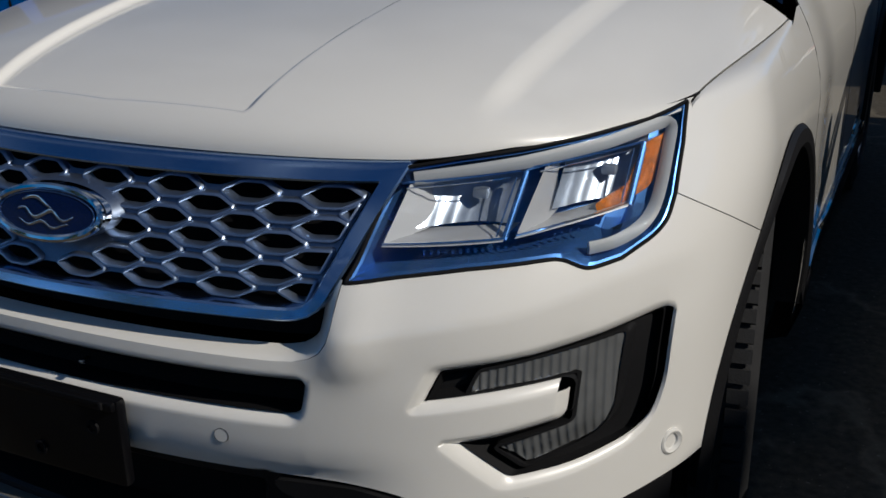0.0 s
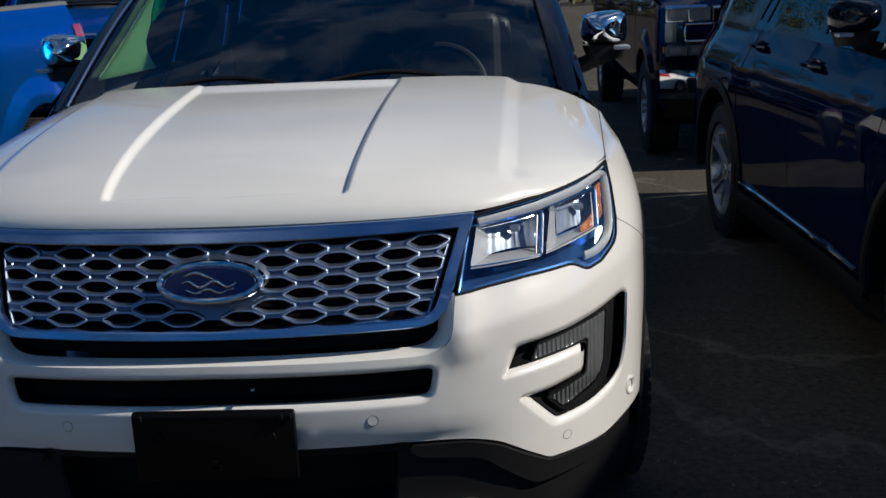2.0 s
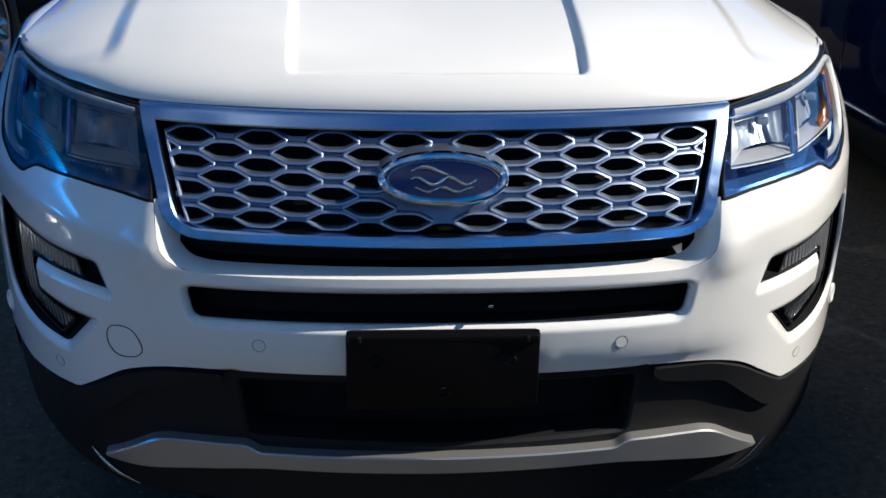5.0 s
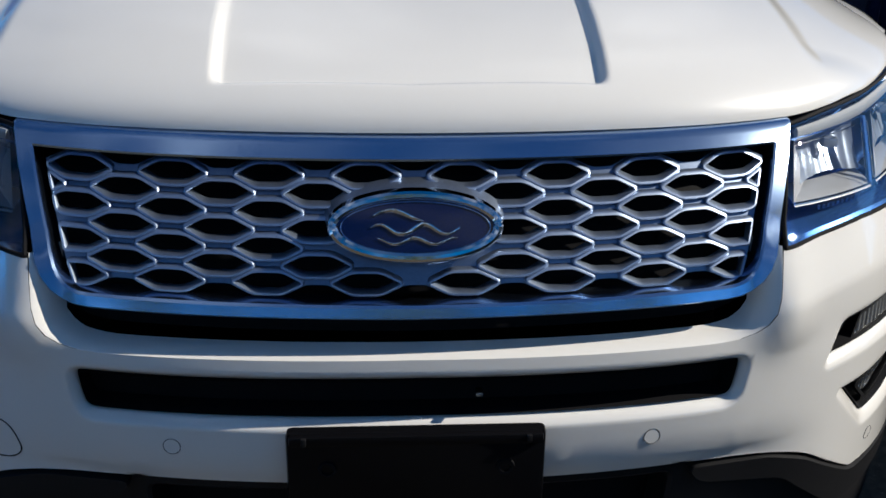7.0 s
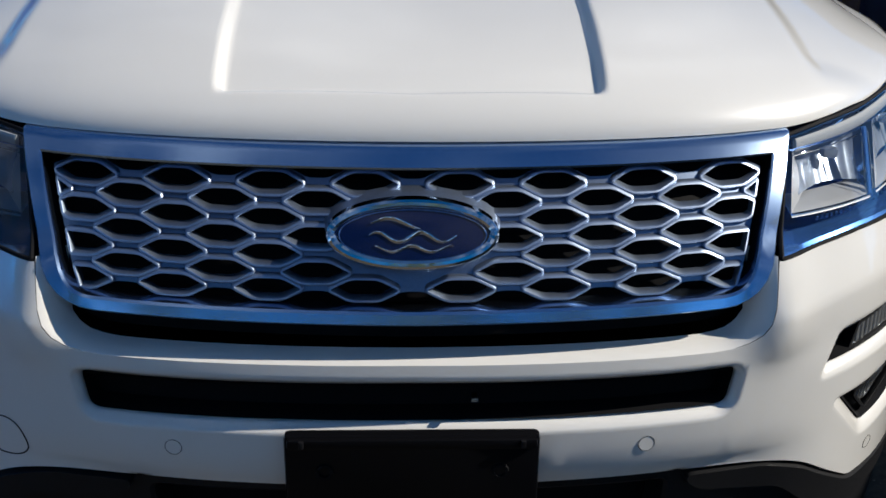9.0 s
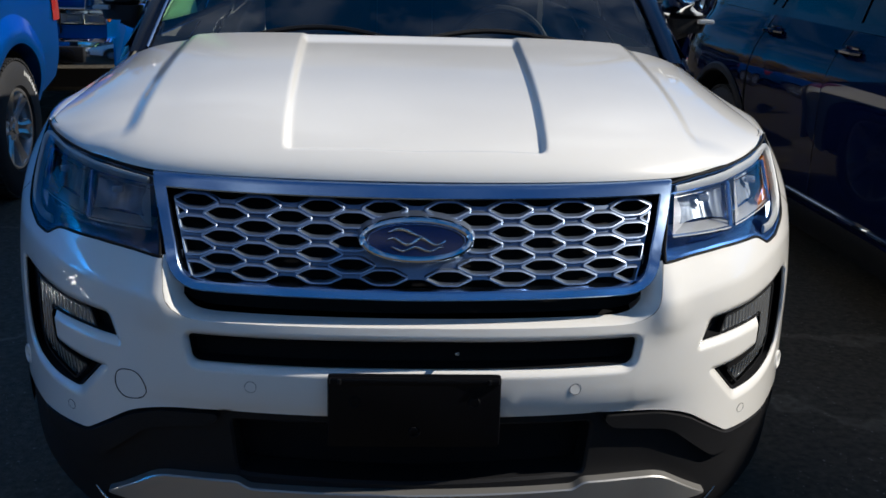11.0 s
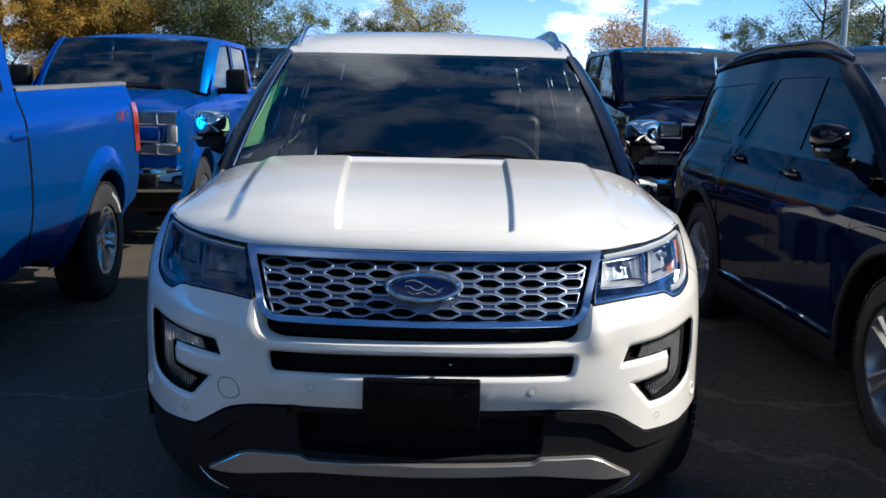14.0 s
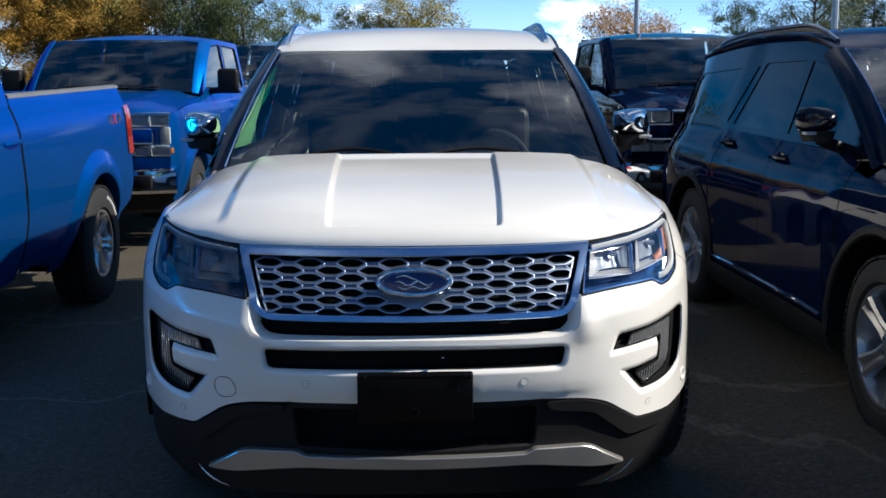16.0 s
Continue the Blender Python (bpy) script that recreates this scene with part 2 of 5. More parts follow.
def tube(path, r, n=8, closed=False, flat=1.0, up=(0, 1, 0)):
    """A round or flattened bar along a path; flat scales it along up."""
    path = [Vector(p) for p in path]
    rows = []
    for i, p in enumerate(path):
        a = path[i - 1] if closed or i else p
        b = path[(i + 1) % len(path)] if closed or i < len(path) - 1 else p
        d = (b - a).normalized()
        e = Vector(up) - d * d.dot(Vector(up))
        e = (e if e.length > 1e-4 else d.orthogonal()).normalized()
        g = d.cross(e)
        rr = float(r[i] if isinstance(r, (list, tuple)) else r)
        rows.append([p + rr * (math.cos(t) * g + flat * math.sin(t) * e) for t in (2 * math.pi * (j + 0.5) / n for j in range(n))])
    if closed:
        rows.append(rows[0])
    return loft(rows, True, not closed)


def revolve(profile, n=48):
    """Profile points (along the axle x, radius) turned round the x axis."""
    return loft([[(a, r * math.cos(t), r * math.sin(t)) for a, r in profile] for t in (2 * math.pi * i / n for i in range(n + 1))])


def smooth(t):
    t = min(1.0, max(0.0, t))
    return t * t * (3 - 2 * t)


def ring(corners, step=0.02):
    """A closed outline of corners (a, b, radius), rounded and cut into short pieces."""
    c = [(Vector(p[:2]), p[2] if len(p) > 2 else 0.0) for p in corners]
    pts = []
    for i, (p, r) in enumerate(c):
        a, b = c[i - 1][0], c[(i + 1) % len(c)][0]
        if r > 0:
            ra, rb = min(r, 0.48 * (a - p).length), min(r, 0.48 * (b - p).length)
            s, e = p + (a - p).normalized() * ra, p + (b - p).normalized() * rb
            pts += [(1 - t) ** 2 * s + 2 * t * (1 - t) * p + t * t * e for t in (0, 0.2, 0.4, 0.6, 0.8, 1)]
        else:
            pts.append(p)
    out = []
    for i, p in enumerate(pts):
        q = pts[(i + 1) % len(pts)]
        k = max(1, int((q - p).length / step + 0.5))
        out += [p.lerp(q, j / k) for j in range(k)]
    return [p for i, p in enumerate(out) if (p - out[i - 1]).length > 1e-5]


def both(half):
    """The outline of a half, from the top of the middle line round to its bottom, with its mirror image."""
    return list(half) + [(-p[0], *p[1:]) for p in reversed(half)]


def inside(px, py, loops):
    hit = np.zeros(len(px), bool)
    for loop in loops:
        a = np.array([tuple(p) for p in loop])
        b = np.roll(a, -1, 0)
        for (x1, y1), (x2, y2) in zip(a, b):
            if y1 != y2:
                hit ^= ((y1 > py) != (y2 > py)) & (px < (x2 - x1) * (py - y1) / (y2 - y1) + x1)
    return hit


def patch(loops, surf, step, support=0.0, lines=()):
    """The part of a surface inside the first outline and outside the others."""
    pts, edges = [], []
    for loop in loops:
        k = len(pts)
        pts += [Vector(p) for p in loop]
        edges += [(k + i, k + (i + 1) % len(loop)) for i in range(len(loop))]
    arr = np.array([tuple(p) for p in pts])
    (x0, y0), (x1, y1) = arr.min(0), arr.max(0)
    gx, gy = np.meshgrid(np.arange(x0 + step * 0.37, x1, step), np.arange(y0 + step * 0.41, y1, step))
    gx = gx + (np.arange(gx.shape[0]) % 2)[:, None] * step * 0.5
    gx, gy = gx.ravel(), gy.ravel()
    near_x, near_y = [], []
    for i, loop in enumerate(loops if support else ()):
        n = len(loop)
        area = sum(loop[k - 1][0] * loop[k][1] - loop[k][0] * loop[k - 1][1] for k in range(n))
        for k, p in enumerate(loop):
            d = (Vector(loop[(k + 1) % n]) - Vector(loop[k - 1])).normalized()
            w = support * (1 if (area > 0) == (i == 0) else -1)
            near_x.append(p[0] - d.y * w), near_y.append(p[1] + d.x * w)
    ok = inside(gx, gy, loops)
    gx, gy = gx[ok], gy[ok]
    if len(gx):
        far = np.ones(len(gx), bool)
        for a in arr:
            far &= (gx - a[0]) ** 2 + (gy - a[1]) ** 2 > (0.45 * step) ** 2
        gx, gy = gx[far], gy[far]
    if support:
        sx, sy = np.array(near_x), np.array(near_y)
        ok = inside(sx, sy, loops)
        gx, gy = np.concatenate([gx, sx[ok]]), np.concatenate([gy, sy[ok]])
    for line in lines:
        lx, ly = np.array([p[0] for p in line]), np.array([p[1] for p in line])
        near = np.ones(len(gx), bool)
        for a, b in line:
            near &= (gx - a) ** 2 + (gy - b) ** 2 > (0.4 * step) ** 2
        ok = inside(lx, ly, loops)
        gx, gy = np.concatenate([gx[near], lx[ok]]), np.concatenate([gy[near], ly[ok]])
    every = pts + [Vector((float(a), float(b))) for a, b in zip(gx, gy)]
    v, _, f, *_ = delaunay_2d_cdt(every, edges, [], 0, 1e-7)
    cen = np.array([[sum(v[i].x for i in t) / len(t), sum(v[i].y for i in t) / len(t)] for t in f])
    keep = inside(cen[:, 0], cen[:, 1], loops)
    return [surf(p.x, p.y) for p in v], [tuple(t) for t, k in zip(f, keep) if k]


def wall(loop, surf, profile, into=(0, 1, 0), closed=True):
    """A rim that goes from an outline into the depth; profile: (inwards, deep) steps."""
    n = len(loop)
    area = sum(loop[i - 1][0] * loop[i][1] - loop[i][0] * loop[i - 1][1] for i in range(n)) if closed else 1
    rows = []
    for inset, deep in profile:
        row = []
        for i, p in enumerate(loop):
            a = loop[i - 1] if closed or i else p
            b = loop[(i + 1) % n] if closed or i < n - 1 else p
            d = (Vector(b) - Vector(a)).normalized()
            q = Vector(p) + Vector((-d.y, d.x)) * (inset if area > 0 else -inset)
            row.append(surf(q.x, q.y) + Vector(into) * deep)
        rows.append(row)
    return loft(rows, closed)


# ---- the sport utility vehicle: its own axes have the front at y = 0, x to its left side, z up ----
FRONT_X = np.linspace(0, 0.93, 140)
_t = np.linspace(0, 1, 40)[1:]
_h = [(2 * t**3 - 3 * t**2 + 1, t**3 - 2 * t**2 + t, -2 * t**3 + 3 * t**2, t**3 - t**2) for t in _t]
PLAN_X = np.concatenate([FRONT_X, [a * 0.93 + b * 0.155 + c * 1.0 for a, b, c, d in _h], [1.0, 1.0]])
PLAN_Y = np.concatenate([-0.10 + 0.2 * FRONT_X**2 + 0.43 * FRONT_X**5, [a * 0.372 + b * 0.31 + c * 0.75 + d * 0.40 for a, b, c, d in _h], [1.2, 1.7]])
PLAN_U = np.concatenate([[0], np.cumsum(np.hypot(np.diff(PLAN_X), np.diff(PLAN_Y)))])
AXLE_F, AXLE_R, AXLE_Z = 0.98, 3.84, 0.385
ARCH = 0.53


def from_x(x):
    """The way along the body's plan at a half width x of its front."""
    return math.copysign(float(np.interp(abs(x), PLAN_X[:140], PLAN_U[:140])), x)


def from_y(y):
    """The way along the body's plan at a place y of its side."""
    return float(np.interp(y, PLAN_Y[139:], PLAN_U[139:]))


def tuck(z):
    """How far the side leans in, low down and above the shoulder."""
    return 0.06 * max(0, (z - 0.86) / 0.22) ** 2 + 0.25 * max(0, 0.50 - z) ** 2


def crease_z(x):
    """Height of the edge that runs across the bumper below the headlights."""
    return 0.786 + 0.016 * smooth((x - 0.52) / 0.2) + 0.036 * smooth((x - 0.70) / 0.22)


def nose(u, z):
    x, y = float(np.interp(abs(u), PLAN_U, PLAN_X)), float(np.interp(abs(u), PLAN_U, PLAN_Y))
    d, low = max(0, z - 0.66), max(0, 0.47 - z)
    lean = (0.9 * d * d + 1.2 * d**3 + 0.35 * low * low) * (1 - smooth((y - 0.312) / 0.95))
    edge = max(0, 1 - abs(z - crease_z(x)) / 0.065) * smooth((x - 0.47) / 0.08) * (1 - smooth((x - 0.90) / 0.07))
    lean -= 0.012 * edge
    lean += 0.45 * min(0.036, max(0, 0.584 - z)) * (1 - smooth((x - 0.45) / 0.2))
    lean -= 0.017 * math.exp(-((x - 0.525) / 0.045) ** 2) * smooth((0.892 - z) / 0.035) * smooth((z - 0.69) / 0.07)
    x -= tuck(z) * smooth((x - 0.86) / 0.13)
    return Vector((math.copysign(x, u), y + lean, z))


def front(x, z):
    return nose(from_x(x), z)


def side_x(y, z):
    rear = max(0, y - 4.2)
    return 1.0 - tuck(z) - 0.012 * smooth((y - 1.5) / 0.4) * smooth((3.6 - y) / 0.4) - 0.28 * rear * rear


def side(y, z):
    if z > 1.17:
        return Vector((side_x(y, 1.17) - 0.33 * (z - 1.17), y, z))
    return Vector((side_x(y, z), y, z))


def arch_path(axle, r, a0, a1, n=26):
    return [(axle + r * math.cos(t), AXLE_Z + r * 0.98 * math.sin(t)) for t in (radians(a0 + (a1 - a0) * i / n) for i in range(n + 1))]


FRAME_OUT = both([(0, 1.006), (0.556, 1.008, 0.004), (0.486, 0.806, 0.055), (0, 0.803)])
FRAME_IN = both([(0, 0.985), (0.527, 0.987, 0.006), (0.470, 0.819, 0.035), (0, 0.815)])
LAMP = [(0.546, 1.002, 0.004), (0.623, 1.013), (0.70, 1.020), (0.773, 1.029), (0.843, 1.041), (0.887, 1.056, 0.004), (0.895, 1.0), (0.8975, 0.93),
        (0.893, 0.885, 0.02), (0.849, 0.857), (0.812, 0.851, 0.012), (0.776, 0.873, 0.015), (0.666, 0.872), (0.519, 0.862, 0.003)]
FOG = [(0.614, 0.670, 0.005), (0.640, 0.732, 0.012), (0.756, 0.740), (0.836, 0.752), (0.913, 0.768, 0.022), (0.907, 0.622, 0.03), (0.889, 0.545, 0.04),
       (0.809, 0.523, 0.03), (0.728, 0.522, 0.012), (0.652, 0.610, 0.005), (0.72, 0.614), (0.795, 0.625, 0.010), (0.799, 0.678, 0.010), (0.719, 0.675)]
SLOT = both([(0, 0.717), (0.466, 0.713, 0.016), (0.455, 0.650, 0.020), (0, 0.653)])




def open_path(corners, step=0.015):
    """An open rounded path of corners (a, b, radius)."""
    c = [(Vector(p[:2]), p[2] if len(p) > 2 else 0.0) for p in corners]
    pts = []
    for i, (p, r) in enumerate(c):
        if r and 0 < i < len(c) - 1:
            a, b = c[i - 1][0], c[i + 1][0]
            s, e = p + (a - p).normalized() * min(r, 0.48 * (a - p).length), p + (b - p).normalized() * min(r, 0.48 * (b - p).length)
            pts += [(1 - t) ** 2 * s + 2 * t * (1 - t) * p + t * t * e for t in (0, 0.2, 0.4, 0.6, 0.8, 1)]
        else:
            pts.append(p)
    out = []
    for p, q in zip(pts, pts[1:]):
        k = max(1, int((q - p).length / step + 0.5))
        out += [p.lerp(q, j / k) for j in range(k)]
    return out + [pts[-1]]


def grown(loop, d):
    """An outline moved outwards by d."""
    n = len(loop)
    area = sum(loop[i - 1][0] * loop[i][1] - loop[i][0] * loop[i - 1][1] for i in range(n))
    out = []
    for i, p in enumerate(loop):
        t = (Vector(loop[(i + 1) % n]) - Vector(loop[i - 1])).normalized()
        out.append(Vector(p) + Vector((t.y, -t.x)) * (d if area > 0 else -d))
    return out


def in_u(loop):
    return [Vector((from_x(p[0]), p[1])) for p in loop]


def back_of(off, surf=front):
    return lambda a, b: surf(a, b) + Vector((0, off, 0))


def disc(x, z, r, n=20):
    return [Vector((x + r * math.cos(t), z + r * math.sin(t))) for t in (2 * math.pi * i / n for i in range(n))]


def build_wheel(parent, s, y, z, r, width, rim_r, x, spokes=5, mat=ALLOY, mark=False):
    wheel = new("wheel")
    wheel.parent = parent
    wheel.location = (s * x, y, z)
    h = width / 2
    prof = [(-h * 0.75, rim_r), (-h * 0.98, rim_r + 0.02), (-h, r - 0.05), (-h * 0.86, r - 0.012), (-h * 0.5, r), (h * 0.5, r), (h * 0.86, r - 0.012), (h, r - 0.05),
            (h * 0.98, rim_r + 0.02), (h * 0.75, rim_r)]
    blocks = []
    for k in range(64):
        a = 2 * math.pi * k / 64
        for j, (c, w) in enumerate(((-0.36, 0.16), (-0.12, 0.14), (0.12, 0.14), (0.36, 0.16))):
            b = box((c * width, 0, r + 0.001), (w * width, 2 * math.pi * r / 64 * 0.72, 0.012))
            blocks.append(moved(b, Matrix.Rotation(a + (0.05 if j % 2 else 0), 4, "X")))
    part("tyre", join(revolve(prof, 64), *blocks), RUBBER, wheel, "black rubber tyre")
    o = s * h
    rim = [revolve([(s * q * h, p) for q, p in ((0.78, rim_r + 0.006), (0.90, rim_r + 0.002), (0.88, rim_r - 0.012), (0.45, rim_r - 0.03), (-0.7, rim_r - 0.035))], 56)]
    part("rim", join(*rim), mat, wheel)
    for k in range(spokes):
        rows = []
        for q in np.linspace(0.0, 1.0, 7):
            rad = 0.05 + q * (rim_r - 0.062)
            wd = 0.036 + 0.030 * q**2 + (0.012 if q < 0.2 else 0)
            out = o * (0.62 + 0.24 * q)
            rows.append([(out - s * 0.035, -wd, rad), (out - s * 0.004, -wd * 0.92, rad), (out + s * 0.004, -wd * 0.55, rad), (out - s * 0.006, 0, rad),
                         (out + s * 0.004, wd * 0.55, rad), (out - s * 0.004, wd * 0.92, rad), (out - s * 0.035, wd, rad)])
        sp = moved(loft(rows, True, True), Matrix.Rotation(2 * math.pi * k / spokes + 0.35, 4, "X"))
        part("spoke", sp, mat, wheel)
    part("hub", revolve([(o * 0.50, 0.075), (o * 0.66, 0.072), (o * 0.70, 0.034), (o * 0.76, 0.030), (o * 0.78, 0.0)], 28), mat, wheel)
    for k in range(5):
        a = 2 * math.pi * (k + 0.5) / 5 + 0.35
        nut = moved(revolve([(o * 0.60, 0.011), (o * 0.72, 0.010), (o * 0.74, 0.0)], 8), Matrix.Translation((0, 0.052 * math.sin(a), 0.052 * math.cos(a))))
        part("wheel_nut", nut, CHROME, wheel)
    part("brake_disc", revolve([(o * 0.1, 0.02), (o * 0.1, 0.17), (o * 0.0, 0.17), (o * 0.0, 0.02)], 36), SATIN, wheel)
    if mark:
        for k in range(9):
            a = -0.35 - 0.085 * k
            m = box((s * (h + 0.001), 0, (r + rim_r) / 2 + 0.012), (0.004, 0.010, 0.022 if k % 3 else 0.030), 0.001)
            part("raised_letter_bar", moved(m, Matrix.Rotation(a, 4, "X")), WHITE_MARK, wheel, "raised white sidewall marking")
    return wheel


def hood_section(u):
    """The run of the hood from its front edge to its rear edge at a share u of the half width."""
    a = abs(u)
    x0, x1 = 0.888 * u, 0.930 * u
    zb = 1.0125 + 0.046 * max(0, (a - 0.62) / 0.38) ** 1.5
    p0 = front(x0, zb)
    d = max(0, zb - 0.66)
    t0 = Vector((0, 1.8 * d + 3.6 * d * d, 1)).normalized()
    p3 = Vector((x1, 1.095 + 0.165 * a**2, 1.236 - 0.024 * a**2 - 0.105 * a**7))
    reach = p3.y - p0.y
    p1 = p0 + Vector((0, 0.02, 0.128)).lerp(t0 * 0.055, a**3)
    p2 = p3 - Vector(((x1 - x0) * 0.4, reach * 0.42, reach * 0.42 * (0.07 + 0.01 * a**3)))
    return p0, p1, p2, p3


def hood(u, v):
    p0, p1, p2, p3 = hood_section(u)
    p = (1 - v) ** 3 * p0 + 3 * v * (1 - v) ** 2 * p1 + 3 * v * v * (1 - v) * p2 + v**3 * p3
    a = abs(p.x)
    inner = 0.256 + 0.046 * v
    raise_mid = smooth((a - inner) / 0.019)
    nose_in = smooth((p.y - (0.108 + 0.05 * a)) / 0.026)
    outer = 0.600 + 0.035 * v
    drop = smooth((a - outer) / 0.05)
    tail = smooth((1.0 - v) / 0.06)
    p.z -= 0.0155 * (1 - raise_mid) * nose_in * (0.3 + 0.7 * tail) + 0.015 * drop * smooth((p.y - 0.22) / 0.12)
    return p


def build_headlight(car, s):
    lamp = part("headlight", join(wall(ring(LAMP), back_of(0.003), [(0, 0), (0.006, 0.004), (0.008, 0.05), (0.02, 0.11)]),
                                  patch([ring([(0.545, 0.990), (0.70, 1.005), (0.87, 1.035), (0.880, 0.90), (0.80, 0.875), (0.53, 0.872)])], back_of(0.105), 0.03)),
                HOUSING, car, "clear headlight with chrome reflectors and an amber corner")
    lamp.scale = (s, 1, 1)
    pane = part("lens", join(patch([ring(LAMP)], back_of(-0.001), 0.025)), LENS, lamp, "clear plastic lens")
    pane.visible_shadow = False
    edge = [front(p.x, p.y) + Vector((0, 0.001, 0)) for p in ring(LAMP, 0.012)]
    part("rim", tube(edge, 0.0034, 6, True), DARK, lamp, "black lamp rim")
    band = open_path([(0.566, 0.988), (0.70, 1.002), (0.80, 1.017), (0.872, 1.036, 0.02), (0.878, 0.94, 0.05), (0.870, 0.897, 0.03), (0.838, 0.879, 0.02), (0.806, 0.878)])
    part("light_pipe", tube([front(p.x, p.y) + Vector((0, 0.008, 0)) for p in band], 0.0105, 10, False, 0.35), PIPE, lamp, "frosted white running light strip")
    for x0, x1, za, zb, deep in ((0.548, 0.702, 0.980, 0.990, 0.052), (0.716, 0.842, 0.993, 1.008, 0.030)):
        cut = x0 + deep
        low = [0.905 + 0.16 * max(0, q - 0.70) for q in (x0, cut, x1)]
        wedge = [[front(x0, low[0]) + Vector((0, 0.012, 0)), front(x0 + 0.014, za) + Vector((0, 0.012, 0))], [front(x0 + 0.024, low[0] + 0.004) + Vector((0, 0.040, 0)), front(x0 + 0.026, za) + Vector((0, 0.036, 0))],
                 [front(cut, low[1] + 0.012) + Vector((0, 0.072, 0)), front(cut - 0.016, za + 0.002) + Vector((0, 0.066, 0))]]
        part("reflector_wall", loft(wedge), REFLECTOR, lamp, "bright white inner wall of the reflector")
        xs = np.linspace(x0, x1, 14)
        ledge = [[front(x, 0.905 + 0.16 * max(0, x - 0.70) + dz) + Vector((0, d, 0)) for x in xs] for dz, d in ((-0.003, 0.010), (0.0, 0.012), (0.004, 0.030), (0.006, 0.074))]
        part("reflector_ledge", loft(ledge), REFLECTOR, lamp, "bright white lower ledge")
        bowl = [[front(x0 + 0.028 + (x1 - x0 - 0.03) * q, 0.916 + (zb - 0.920) * w + 0.12 * max(0, x0 - 0.6)) + Vector((0, 0.046 + 0.030 * math.sin(math.pi * q) + 0.010 * math.sin(math.pi * w) + 0.0014 * abs(math.sin(q * 7 * math.pi)), 0)) for q in np.linspace(0, 1, 43)] for w in np.linspace(0, 1, 8)]
        part("reflector_back", loft(bowl), MIRROR, lamp, "fluted mirror bowl", angle=60)
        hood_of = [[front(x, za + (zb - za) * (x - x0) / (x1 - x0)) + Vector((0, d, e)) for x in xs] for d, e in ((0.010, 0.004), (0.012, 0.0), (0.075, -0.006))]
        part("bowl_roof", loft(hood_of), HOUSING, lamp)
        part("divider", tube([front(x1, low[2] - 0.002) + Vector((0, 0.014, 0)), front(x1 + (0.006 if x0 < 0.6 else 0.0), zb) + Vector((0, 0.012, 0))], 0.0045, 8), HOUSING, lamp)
        trim = [front(x, 0.907 + 0.16 * max(0, x - 0.70)) + Vector((0, 0.008, 0)) for x in xs]
        part("chrome_edge", tube(trim, 0.0017, 6), CHROME, lamp, "thin chrome edge")
        for e in (-0.009, 0.005):
            post = [front(x1 + e, low[2] + 0.004) + Vector((0, 0.008, 0)), front(x1 + e + (0.006 if x0 < 0.6 else 0.0), zb - 0.006) + Vector((0, 0.008, 0))]
            part("chrome_edge", tube(post, 0.0013, 6), CHROME, lamp, "thin chrome edge")
        brow = [front(x, za - 0.005 + (zb - za) * (x - x0) / (x1 - x0)) + Vector((0, 0.009, 0)) for x in xs[1:-1]]
        part("chrome_edge", tube(brow, 0.0011, 6), CHROME, lamp, "thin chrome edge")
        eye = front((x0 + x1) / 2 + 0.022, 0.958 + 0.12 * max(0, x0 - 0.6)) + Vector((0, 0.045, 0))
        part("bulb_cap", box(eye + Vector((0, 0.012, 0)), (0.024, 0.02, 0.016), 0.005), MIRROR, lamp)
    part("amber_marker", join(patch([ring([(0.861, 1.014, 0.004), (0.861, 0.945, 0.006), (0.809, 0.914, 0.004), (0.800, 0.934, 0.004), (0.834, 0.955, 0.006), (0.838, 1.004, 0.004)], 0.01)], back_of(0.022), 0.012),
                              wall(ring([(0.861, 1.014, 0.004), (0.861, 0.945, 0.006), (0.809, 0.914, 0.004), (0.800, 0.934, 0.004), (0.834, 0.955, 0.006), (0.838, 1.004, 0.004)], 0.01), back_of(0.022), [(0, 0), (0, 0.02)])),
         AMBER, lamp, "amber side marker")
    for k in range(22):
        x = 0.60 + 0.0093 * k
        z = 0.889 + 0.012 * smooth((x - 0.72) / 0.06)
        part("glint_facet", moved(box((0, 0, 0), (0.004, 0.004, 0.007), 0.001), Matrix.Translation(front(x, z) + Vector((0, 0.03, 0)))), SATIN, lamp)
    for k in range(12):
        x = 0.842 + 0.0032 * k
        part("flute", tube([front(x, 0.925 - 0.001 * k) + Vector((0, 0.03, 0)), front(x - 0.006, 0.888) + Vector((0, 0.03, 0))], 0.0013, 5), SATIN, lamp)
    return lamp


